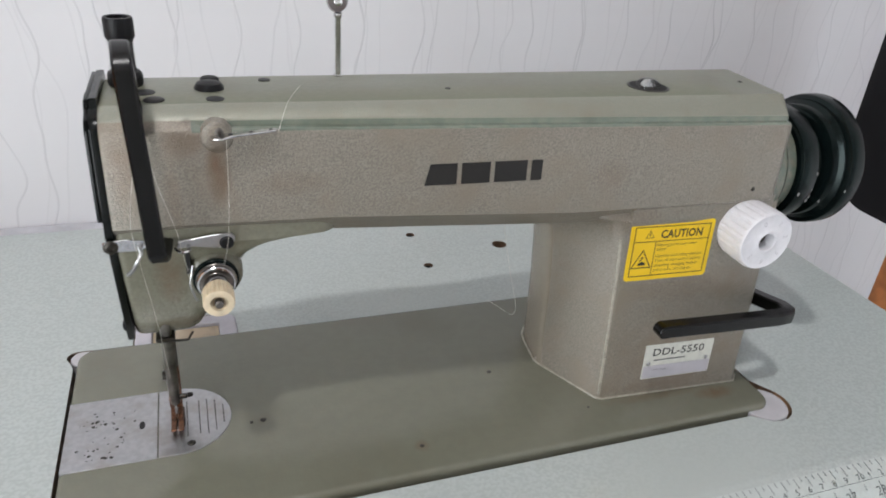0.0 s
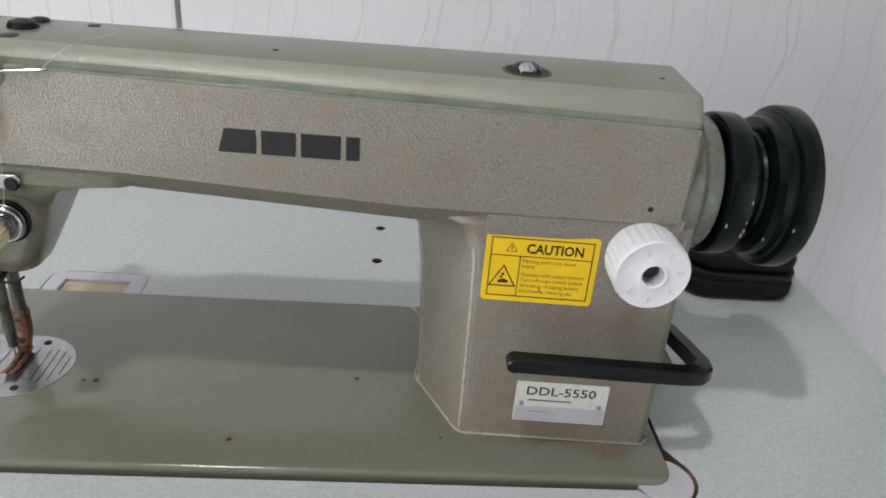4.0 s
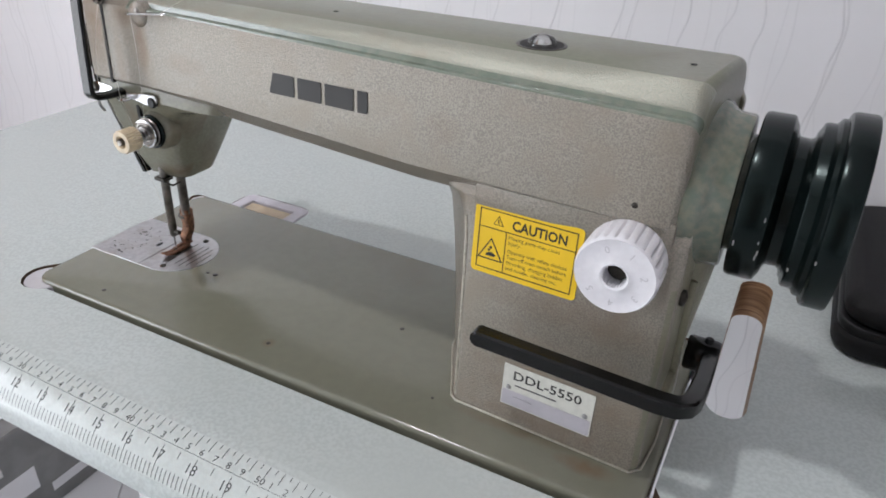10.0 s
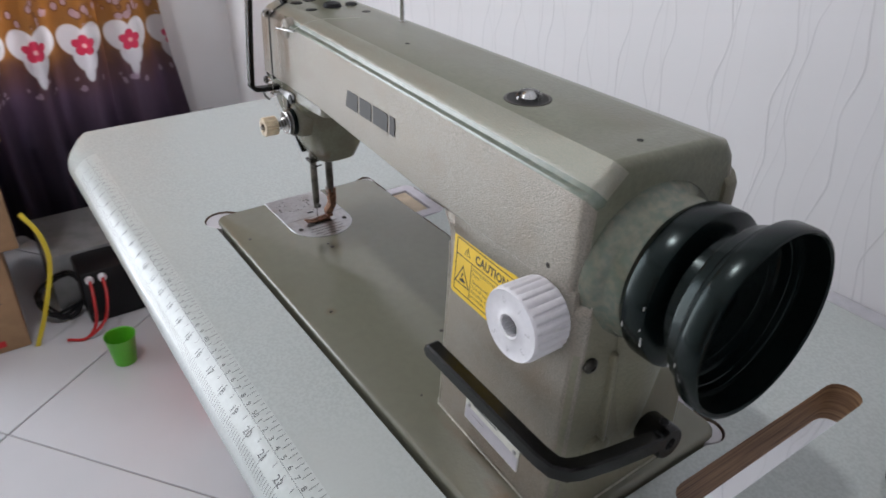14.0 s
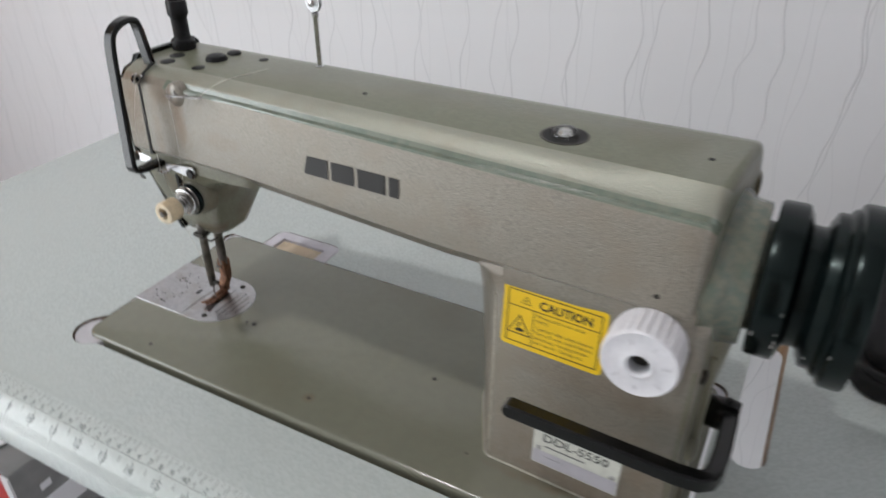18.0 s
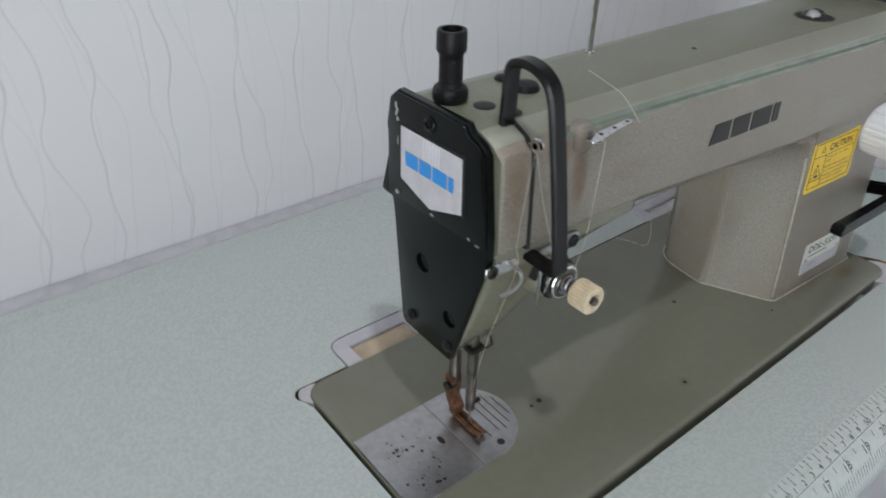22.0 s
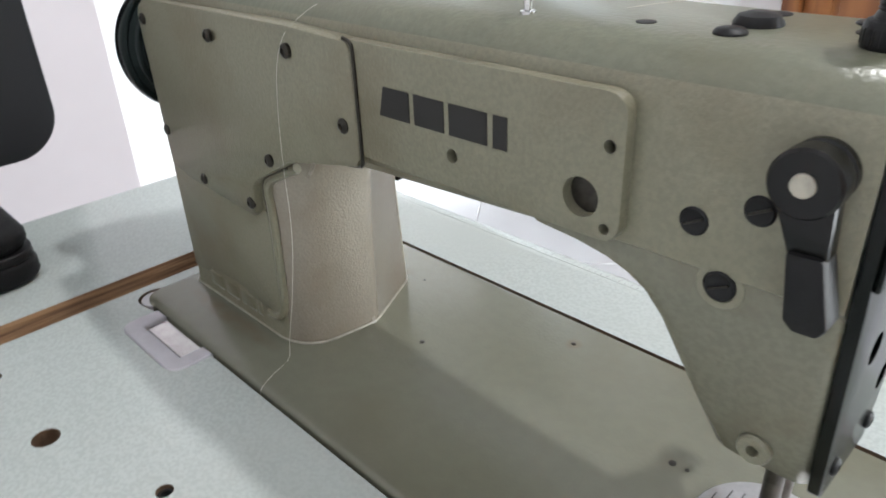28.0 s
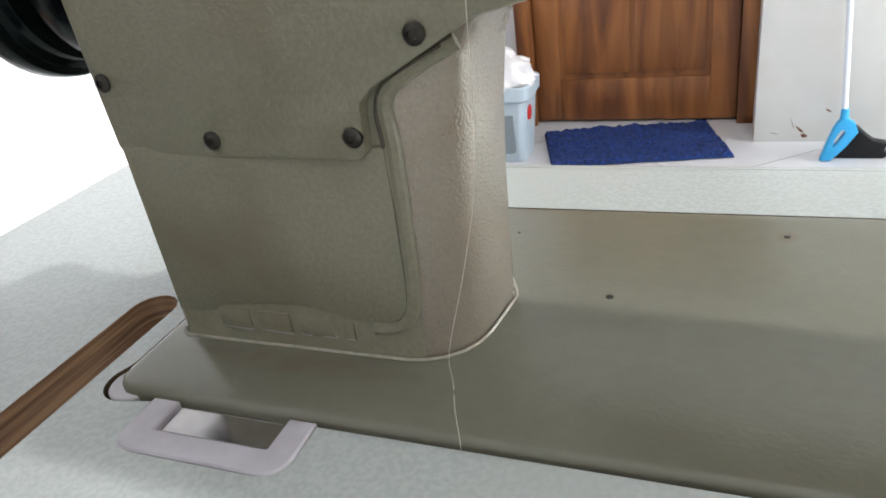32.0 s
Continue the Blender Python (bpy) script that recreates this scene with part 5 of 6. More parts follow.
lg = mp("lower_thread_guide", prism([(0.0800, 0.1420), (0.0800, 0.1462), (0.0870, 0.1470), (0.0980, 0.1485), (0.1070, 0.1485), (0.1090, 0.1460), (0.1070, 0.1405), (0.0980, 0.1405), (0.0870, 0.1425)], "y", 0.0515, 0.0530, 0.0004, 1), M_STEEL, "steel lower thread guide")
mp("guide_screw", lathe([(0.0038, 0.0535), (0.0038, 0.0510), (0.0029, 0.0502)], (0.1042, 0, 0.1434), "y", 16), M_BLACKM, "", 35, lg)
mp("guide_loop", tube(smooth_path([(0.0800, 0.0520, 0.1440), (0.0790, 0.0470, 0.1445), (0.0815, 0.0440, 0.1440), (0.0850, 0.0460, 0.1435), (0.0850, 0.0515, 0.1435)], 4), 0.0011, 6), M_CHROME, "", 35, lg)
cl = mp("side_thread_clip", prism([(0.0440, 0.1425), (0.0440, 0.1480), (0.0540, 0.1490), (0.0640, 0.1478), (0.0650, 0.1440), (0.0620, 0.1415), (0.0540, 0.1418)], "y", 0.0530, 0.0545, 0.0004, 1), M_CHROME, "bright side thread clip")
screw((0.0478, 0.0530, 0.1452), "y", -1, 0.0036, cl)
mp("clip_tongue", tube(smooth_path([(0.0610, 0.0540, 0.1440), (0.0620, 0.0480, 0.1430), (0.0600, 0.0450, 0.1400), (0.0570, 0.0470, 0.1340), (0.0540, 0.0520, 0.1290)], 4), 0.0010, 6), M_STEEL, "", 35, cl)

# tension unit
TXC, TZC = 0.0973, 0.1211
ten = mp("tension_unit", lathe([(0.0150, 0.066), (0.0146, 0.0585), (0.0132, 0.0560), (0.0112, 0.0550), (0.0110, 0.0530)], (TXC, 0, TZC), "y", 32), M_HEAD, "thread tension unit with bright discs and cream nut")
mp("collar", lathe([(0.0118, 0.0545), (0.0122, 0.0538), (0.0122, 0.0522), (0.0116, 0.0516), (0.0080, 0.0514)], (TXC, 0, TZC), "y", 32), M_BLACK, "black collar ring", 35, ten)
mp("disc", lathe([(0.0040, 0.0518), (0.0104, 0.0510), (0.0108, 0.0504), (0.0104, 0.0498), (0.0070, 0.0492), (0.0040, 0.0500)], (TXC, 0, TZC), "y", 32), M_OILY, "", 35, ten)
mp("disc", lathe([(0.0040, 0.0490), (0.0098, 0.0482), (0.0102, 0.0476), (0.0098, 0.0471), (0.0090, 0.0469), (0.0086, 0.0474)], (TXC, 0, TZC), "y", 32), M_CHROME, "", 35, ten)
mp("disc_face", lathe([(0.0088, 0.0478), (0.0086, 0.0472), (0.0070, 0.0470), (0.0066, 0.0465), (0.0060, 0.0470), (0.0040, 0.0470)], (TXC, 0, TZC), "y", 32), M_OILY, "dark oily disc face", 35, ten)
spring = [(TXC + 0.0050 * math.cos(a * 0.7) * (1 - a * 0.008), 0.0468 - a * 0.00028, TZC + 0.0050 * math.sin(a * 0.7) * (1 - a * 0.008)) for a in range(38)]
mp("tension_spring", tube(spring, 0.0006, 6), M_STEEL, "", 35, ten)
nut = mp("tension_nut", lathe([(0.0055, 0.0388), (0.0078, 0.0384), (0.0082, 0.0375), (0.0082, 0.0276), (0.0076, 0.0267), (0.0046, 0.0266), (0.0040, 0.0276), (0.0036, 0.0290)], (TXC, 0, TZC), "y", 96, (22, 0.0011, 0.0274, 0.0376)), M_CREAM, "ribbed cream nut", 30, ten)
mp("stud", lathe([(0.0023, 0.052), (0.0023, 0.0256), (0.0016, 0.0249)], (TXC, 0, TZC), "y", 12), M_OILY, "", 35, ten)
mp("check_spring", tube(smooth_path([(0.0860, 0.0560, 0.1290), (0.0848, 0.0540, 0.1240), (0.0838, 0.0540, 0.1180), (0.0848, 0.0550, 0.1120), (0.0865, 0.0565, 0.1060)], 4), 0.0006, 6), M_STEEL, "", 35, ten)

# top of the arm: winder post, plugs, pin and oil window
post = mp("spool_post", lathe([(0.0082, 0.2135), (0.0086, 0.2145), (0.0086, 0.2200), (0.0080, 0.2212), (0.0066, 0.2218), *[(0.0060 - 0.0004 * (k % 2), 0.2232 + 0.0006 * k) for k in range(23)], (0.0062, 0.2375), (0.0070, 0.2385), (0.0074, 0.2395), (0.0074, 0.2475), (0.0069, 0.2490), (0.0052, 0.2490), (0.0048, 0.2400), (0.0006, 0.2400)], (0.0616, 0.1062, 0), "z", 28), M_BLACKM, "black plastic regulator post with collar")
mp("knurl", lathe([(0.0086, 0.2148), (0.0088, 0.2152), (0.0088, 0.2192), (0.0086, 0.2196)], (0.0616, 0.1062, 0), "z", 72, (24, 0.0006, 0.2149, 0.2195)), M_BLACKM, "", 20, post)
for x, y, r, h in ((0.1030, 0.0960, 0.0078, 0.0042), (0.1040, 0.1130, 0.0052, 0.0022), (0.1050, 0.0760, 0.0046, 0.0006), (0.0705, 0.0905, 0.0056, 0.0007), (0.0755, 0.0765, 0.0052, 0.0012), (0.1335, 0.1110, 0.0034, 0.0004)):
    mp("rubber_plug", lathe([(r, 0.2130), (r, 0.2142 + h * 0.2), (r * 0.82, 0.2140 + h * 0.75), (r * 0.4, 0.2140 + h)], (x, y, 0), "z", 20), M_BLACKM, "black rubber plug")
mp("top_hole", lathe([(0.0017, 0.2130), (0.0017, 0.21425), (0.0003, 0.21425)], (0.2355, 0.086, 0), "z", 10), M_DARK)
mp("top_hole", lathe([(0.0017, 0.2130), (0.0017, 0.21425), (0.0003, 0.21425)], (0.4455, 0.086, 0), "z", 10), M_DARK)
pin = mp("thread_pin", lathe([(0.0030, 0.2130), (0.0030, 0.2145), (0.0017, 0.2150), (0.0017, 0.2470), (0.0024, 0.2480), (0.0024, 0.2500), (0.0014, 0.2505)], (0.1772, 0.1180, 0), "z", 12), M_CHROME, "upright steel thread pin with an eye")
mp("pin_eye", lathe([(0.0056, 0.1165), (0.0062, 0.1180), (0.0056, 0.1195), (0.0040, 0.1200), (0.0034, 0.1190), (0.0034, 0.1170), (0.0040, 0.1160)], (0.1768, 0, 0.2565), "y", 24), M_STEEL, "", 35, pin)
mp("pin_ball", lathe([(0.0004, 0.1140), (0.0024, 0.1150), (0.0030, 0.1175), (0.0024, 0.1205), (0.0004, 0.1215)], (0.1768, 0, 0.2565), "y", 16), M_CHROME, "", 35, pin)
mp("pin_tip", lathe([(0.0015, 0.262), (0.0014, 0.275), (0.0004, 0.276)], (0.1764, 0.1180, 0), "z", 10), M_STEEL, "", 35, pin)
win = mp("oil_window", lathe([(0.0135, 0.2135), (0.0135, 0.2143), (0.0130, 0.2145), (0.0118, 0.2143), (0.0116, 0.2138)], (0.3690, 0.0805, 0), "z", 32), M_RUST_DARK, "round oil window with a clear dome")
mp("window_well", lathe([(0.0117, 0.2136), (0.0117, 0.21415), (0.0003, 0.21415)], (0.3690, 0.0805, 0), "z", 28), M_DARK, "", 35, win)
mp("window_dome", lathe([(0.0080, 0.2136), (0.0078, 0.2152), (0.0070, 0.2170), (0.0052, 0.2184), (0.0026, 0.2191), (0.0004, 0.2192)], (0.3690, 0.0812, 0), "z", 32), M_GLASS, "clear plastic dome", 35, win)
mp("window_cone", lathe([(0.0034, 0.21420), (0.0030, 0.2148), (0.0022, 0.2158), (0.0010, 0.2162), (0.0004, 0.2164)], (0.3690, 0.0812, 0), "z", 18), M_CHROME, "", 35, win)

# threads
def thread(pts, n=6, r=0.00011):
    return tagged(part("thread", tube(smooth_path(pts, n), r, 5), M_THREAD), "thin pale sewing thread hanging on the machine", "thread", "threads")


thread([(0.1325, 0.0435, 0.2062), (0.1385, 0.0600, 0.2135), (0.1440, 0.0760, 0.2146), (0.1510, 0.0950, 0.2146)], 4, 0.00013)
thread([(0.1075, 0.0435, 0.2030), (0.1070, 0.0440, 0.1800), (0.1050, 0.0440, 0.1500), (0.1010, 0.0450, 0.1300)])
thread([(0.0691, 0.0520, 0.2060), (0.0735, 0.0490, 0.1800), (0.0800, 0.0465, 0.1550), (0.0815, 0.0455, 0.1445), (0.0835, 0.0480, 0.1300), (0.0845, 0.0500, 0.1180)])
thread([(0.0689, 0.0520, 0.2060), (0.0630, 0.0500, 0.1850), (0.0590, 0.0490, 0.1600), (0.0600, 0.0490, 0.1430), (0.0640, 0.0700, 0.0800), (0.0662, 0.0840, 0.0200)], 8)
thread([(0.2800, 0.1230, 0.2125), (0.2890, 0.1330, 0.2080), (0.2975, 0.1425, 0.1985), (0.3010, 0.1458, 0.1900), (0.3050, 0.1468, 0.1780), (0.3090, 0.1470, 0.1550), (0.3110, 0.1470, 0.1300), (0.3130, 0.1470, 0.0900), (0.3220, 0.1470, 0.0500), (0.3325, 0.1478, 0.0130), (0.3315, 0.1510, 0.0008), (0.3260, 0.1650, 0.0006), (0.3205, 0.1765, 0.0004), (0.3190, 0.1800, -0.0030)], 6, 0.00012)
# ---- things on the table ----
case = empty("zip_case", "black soft zipped tool case lying on the table", "case", (0.625, 0.305, TABLE_Z))


def slab(x0, x1, y0, y1, z0, z1, r, edge):
    rings = []
    for z, inset in ((z0, edge), (z0 + edge * 0.4, edge * 0.3), (z0 + edge, 0), (z1 - edge, 0), (z1 - edge * 0.4, edge * 0.3), (z1, edge)):
        rings.append([(x, y, z) for x, y in rounded(x0 + inset, x1 - inset, y0 + inset, y1 - inset, r, 6)])
    return ring_bm(rings)


at_base(part("lower_shell", slab(0.557, 0.657, 0.213, 0.411, TABLE_Z, 0.018, 0.022, 0.006), M_CASE, case))
at_base(part("upper_shell", slab(0.559, 0.655, 0.215, 0.409, 0.021, 0.043, 0.022, 0.008), M_CASE, case))
at_base(part("zip", slab(0.558, 0.656, 0.214, 0.410, 0.016, 0.023, 0.021, 0.001), M_BLACKM, case, "black zip"))
for dy in (0, 0.012):
    at_base(part("zip_pull", bar([(0.566, 0.398 + dy * 0.5, 0.024), (0.558, 0.402 + dy * 0.4, 0.016), (0.553, 0.404 + dy * 0.3, 0.001)], 0.0065, 0.0022, 0.3), M_BLACKM, case))
at_base(part("pull_ring", tube([(0.553 + 0.001, 0.394 + 0.007 * math.cos(a), 0.012 + 0.009 * math.sin(a)) for a in [2 * math.pi * k / 16 for k in range(17)]], 0.0009, 6), M_CHROME, case))
keys = empty("key_bunch", "small bunch of keys with a black fob", "keys", (0.615, 0.28, 0.043))
at_base(part("fob", box(0.600, 0.622, 0.272, 0.300, 0.043, 0.054, 0.004), M_BLACKM, keys))
at_base(part("key_blade", box(0.606, 0.613, 0.298, 0.345, 0.0435, 0.0460, 0.0006), M_STEEL, keys))
at_base(part("key_ring", tube([(0.618 + 0.009 * math.cos(a), 0.268 + 0.010 * math.sin(a), 0.0490 + 0.005 * math.sin(a)) for a in [2 * math.pi * k / 18 for k in range(19)]], 0.0008, 6), M_CHROME, keys))
at_base(part("key", box(0.600, 0.606, 0.236, 0.268, 0.0432, 0.0457, 0.0006), M_STEEL, keys))
at_base(part("key", box(0.611, 0.617, 0.240, 0.262, 0.0432, 0.0457, 0.0006), M_STEEL, keys))

# ---- chair beyond the table ----
chair = empty("chair", "chair with a black padded back on an orange wooden post", "chair", (0.87, 0.21, FLOOR_Z))
at_base(part("backrest", ring_bm([[(x, y, z) for y, z in rounded(0.096 + i, 0.318 - i, -0.001 + i, 0.42 - i, 0.05, 8)] for x, i in ((0.836, 0.012), (0.840, 0.003), (0.848, 0), (0.872, 0), (0.880, 0.004), (0.884, 0.014))]), M_CASE, chair, "black padded back with a pale seam"))
at_base(part("seam", tube([(0.8345, 0.200, 0.012), (0.8345, 0.201, 0.2), (0.8345, 0.200, 0.41)], 0.0009, 6), M_STEEL, chair))
at_base(part("post", box(0.850, 0.880, 0.188, 0.224, FLOOR_Z + 0.05, 0.03, 0.004), M_ORANGE, chair, "orange varnished wooden post"))
at_base(part("seat", slab(0.78, 1.18, 0.02, 0.40, -0.34, -0.27, 0.05, 0.015), M_CASE, chair))
for a in range(4):
    t = math.pi / 4 + a * math.pi / 2
    at_base(part("foot", bar([(0.865, 0.203, FLOOR_Z + 0.06), (0.93 + 0.16 * math.cos(t), 0.20 + 0.16 * math.sin(t), FLOOR_Z + 0.013)], 0.03, 0.026, 0.3), M_ORANGE, chair))

# ---- door side of the room ----
door = tagged(new("door_1"), "varnished brown panelled wooden door, closed", "door", "", "structure")
door.location = (0.55, FRONT_Y, FLOOR_Z)


def dp(name, bm, mat, label=""):
    return at_base(part(name, bm, mat, door, label))


dp("leaf", box(0.215, 0.925, FRONT_Y + 0.004, FRONT_Y + 0.035, FLOOR_Z + 0.008, 1.22), M_WOODDOOR)
for x0, x1 in ((0.215, 0.305), (0.835, 0.925)):
    dp("stile", box(x0, x1, FRONT_Y + 0.035, FRONT_Y + 0.05, FLOOR_Z + 0.008, 1.22, 0.004), M_WOODDOOR)
for z0, z1 in ((FLOOR_Z + 0.008, FLOOR_Z + 0.165), (-0.02, 0.10), (0.72, 0.82), (1.1, 1.22)):
    dp("rail", box(0.305, 0.835, FRONT_Y + 0.035, FRONT_Y + 0.05, z0, z1, 0.004), M_WOODDOOR)
for x0, x1 in ((0.325, 0.56), (0.58, 0.815)):
    for z0, z1 in ((FLOOR_Z + 0.185, -0.04), (0.12, 0.70)):
        dp("panel", box(x0, x1, FRONT_Y + 0.035, FRONT_Y + 0.044, z0, z1, 0.008), M_WOODDOOR)
for x0, x1 in ((0.160, 0.213), (0.927, 0.985)):
    dp("jamb", box(x0, x1, FRONT_Y + 0.004, FRONT_Y + 0.085, FLOOR_Z, 1.28, 0.003), M_WOODDOOR)
dp("lintel", box(0.213, 0.927, FRONT_Y + 0.004, FRONT_Y + 0.085, 1.225, 1.28, 0.003), M_WOODDOOR)

mat_bm = bmesh.new()
bmesh.ops.create_grid(mat_bm, x_segments=70, y_segments=46, size=0.5)
for v in mat_bm.verts:
    fx, fy = v.co.x, v.co.y
    x, y = 0.545 + 0.565 * fx - 0.095 * fy, -2.035 + 0.10 * fx + 0.31 * fy
    edge = min(0.5 - abs(fx), 0.5 - abs(fy))
    v.co = (x, y + 0.006 * noise.noise((x * 9, 0, 0)), FLOOR_Z + (0.004 if edge < 0.012 else 0.020 + 0.009 * noise.noise((x * 60, y * 60, 0)) + 0.008 * noise.noise((x * 14, y * 14, 3))))
tagged(part("door_mat", mat_bm, M_MAT), "deep blue shaggy door mat on the tiles", "mat")

bin_ = empty("waste_bin", "pale grey-blue plastic bin with dark side panels", "bin", (0.975, -1.96, FLOOR_Z))


def bin_ring(z, s):
    return [(0.975 + x * s, -1.96 + y * s, z) for x, y in rounded(-0.115, 0.115, -0.095, 0.095, 0.03, 4)]


at_base(part("body", ring_bm([bin_ring(FLOOR_Z, 0.78), bin_ring(FLOOR_Z + 0.01, 0.80), bin_ring(FLOOR_Z + 0.24, 0.98), bin_ring(FLOOR_Z + 0.245, 0.93), bin_ring(FLOOR_Z + 0.03, 0.76)]), M_BIN, bin_))
at_base(part("rim", ring_bm([bin_ring(FLOOR_Z + 0.215, 1.0), bin_ring(FLOOR_Z + 0.222, 1.07), bin_ring(FLOOR_Z + 0.262, 1.08), bin_ring(FLOOR_Z + 0.268, 1.04), bin_ring(FLOOR_Z + 0.262, 0.97)], caps=False), M_BIN, bin_))
pan = prism(rounded(0.910, 1.030, FLOOR_Z + 0.035, FLOOR_Z + 0.185, 0.012, 3), "y", -1.890, -1.872)
at_base(part("panel", pan, M_BINP, bin_, "dark grey side panel"))
at_base(part("sticker", prism(circle(-1.93, FLOOR_Z + 0.165, 0.026, 16), "x", 0.866, 0.872), M_RED, bin_, "round red sticker"))
bag_bm = bmesh.new()
bmesh.ops.create_icosphere(bag_bm, subdivisions=4, radius=1)
for v in bag_bm.verts:
    p = v.co.copy()
    k = 1 + 0.22 * noise.noise(p * 2.3) + 0.10 * noise.noise(p * 6) + 0.05 * noise.noise(p * 14)
    v.co = (0.970 + p.x * 0.120 * k, -1.955 + p.y * 0.095 * k, FLOOR_Z + 0.285 + p.z * 0.085 * k)
tagged(part("rubbish_bag", bag_bm, M_BAG), "crumpled white plastic bag filling the bin's top", "plastic bag")

pan_ = empty("dustpan", "bright blue upright dustpan with black brush and pale pole", "dustpan", (-0.09, -1.93, FLOOR_Z))
F = FLOOR_Z
at_base(part("pan", bored([(-0.022, F + 0.003), (-0.050, F + 0.003), (-0.085, F + 0.045), (-0.114, F + 0.092), (-0.104, F + 0.118), (-0.085, F + 0.132), (-0.064, F + 0.130), (-0.050, F + 0.105), (-0.033, F + 0.050)], [[(-0.050, F + 0.048), (-0.060, F + 0.052), (-0.080, F + 0.088), (-0.078, F + 0.100), (-0.068, F + 0.098), (-0.056, F + 0.072)]], "y", -1.900, -1.925, 0.003), M_CYAN, pan_))
at_base(part("socket", lathe([(0.010, F + 0.120), (0.012, F + 0.128), (0.011, F + 0.158), (0.009, F + 0.162)], (-0.074, -1.9125, 0), "z", 16), M_CYAN, pan_))
at_base(part("pole", tube([(-0.0735, -1.9125, F + 0.135), (-0.052, -1.95, -0.25), (-0.030, -2.00, 0.22)], 0.0085, 12), M_POLE, pan_, "pale metal pole"))
at_base(part("brush", prism([(-0.050, F), (-0.192, F), (-0.204, F + 0.012), (-0.190, F + 0.026), (-0.200, F + 0.045), (-0.165, F + 0.052), (-0.146, F + 0.066), (-0.120, F + 0.092), (-0.108, F + 0.098), (-0.084, F + 0.046)], "y", -1.97, -1.927, 0.004), M_BLACKM, pan_, "black bristles"))

pack = bmesh.new()
bmesh.ops.create_icosphere(pack, subdivisions=3, radius=1)
for v in pack.verts:
    p = v.co.copy()
    k = 1 + 0.12 * noise.noise(p * 1.9)
    z = FLOOR_Z + 0.165 + p.z * 0.17 * k
    v.co = (1.475 + p.x * 0.085 * k + 0.02 * p.z, -1.80 + p.y * 0.09 * k, max(z, FLOOR_Z))
sack = empty("backpack", "black backpack standing on the floor", "backpack", (1.475, -1.80, FLOOR_Z))
at_base(part("sack", pack, M_CASE, sack))
at_base(part("strap", tube(smooth_path([(1.50, -1.715, FLOOR_Z + 0.30), (1.53, -1.690, FLOOR_Z + 0.20), (1.54, -1.700, FLOOR_Z + 0.08)], 5), 0.008, 6), M_BLACKM, sack))

for x, z, w, h, a, m in ((0.026, -0.722, 0.035, 0.008, 45, M_RUST), (0.012, -0.743, 0.02, 0.014, 10, M_RUST), (0.05, -0.70, 0.05, 0.003, 70, M_GREY), (0.10, -0.735, 0.03, 0.003, 15, M_GREY), (-0.05, -0.66, 0.02, 0.006, 30, M_RUST)):
    tagged(part("wall_scuff", flat([(w * 0.5 * math.cos(t) * (0.7 + 0.4 * random.random()), h * 0.5 * math.sin(t) * (0.7 + 0.4 * random.random())) for t in [2 * math.pi * k / 10 for k in range(10)]], pose(x, -2.0698, z, 90, 0, 0) @ pose(0, 0, 0, 0, 0, a)), m), "brown scuff mark on the white wall", "scuff", "wall scuffs", "structure")

# ---- left side: curtain, cartons and clutter ----
cur = []
nY, zs = 120, (-0.70, -0.45, -0.2, 0.1, 0.5, 1.0, 1.5)
for zi, z in enumerate(zs):
    row = []
    for i in range(nY + 1):
        y = -0.74 + 1.085 * i / nY
        fold = 0.042 * math.cos(2 * math.pi * (y - 0.012) / 0.119 + 0.35 * math.sin(y * 9 - 0.1)) + 0.010 * math.sin(y * 97 + z * 2)
        row.append((-1.50 + fold * (1.05 - 0.12 * zi), y + 0.012 * math.sin(z * 3 + y * 7) - (0.04 * max(0, z + 0.45) if i > nY - 18 else 0) + (0.10 * max(0, -0.15 - z) * (i - nY + 18) / 18 if i > nY - 18 else 0), z))
    cur.append(row)
cur_bm = ring_bm(cur, close=False, caps=False)
bmesh.ops.solidify(cur_bm, geom=cur_bm.faces[:], thickness=0.002)
tagged(part("curtain", cur_bm, M_CURTAIN, None, "", 80), "gold and dusky purple curtain printed with hearts and flowers", "curtain")


def carton(name, x0, x1, y0, y1, z0, z1, mat, label, turn=0.0):
    ob = empty(name, label, "carton", ((x0 + x1) / 2, (y0 + y1) / 2, z0), "cartons")
    at_base(part("body", box(x0, x1, y0, y1, z0, z1 - 0.002, 0.004), mat, ob))
    for a, b in ((y0 + 0.002, (y0 + y1) / 2 - 0.001), ((y0 + y1) / 2 + 0.001, y1 - 0.002)):
        at_base(part("flap", box(x0 + 0.002, x1 - 0.002, a, b, z1 - 0.003, z1), mat, ob))
    return ob


low = carton("cardboard_box", -1.48, -1.055, -0.43, -0.205, FLOOR_Z, -0.497, M_CARD, "brown motor carton with dark blue lettering and a red band")
side = pose(-1.0535, 0, 0, 90, 0, 90)
at_base(part("lettering", merge([text_bm("MACHINE", 0.026, side @ Matrix.Translation((-0.352, FLOOR_Z + 0.134, 0)), 0.0006), text_bm("MOTOR", 0.026, side @ Matrix.Translation((-0.390, FLOOR_Z + 0.096, 0)), 0.0006), text_bm("250W", 0.022, side @ Matrix.Translation((-0.345, FLOOR_Z + 0.058, 0)))]), material("carton_ink", (0.03, 0.03, 0.06), 0.7), low))
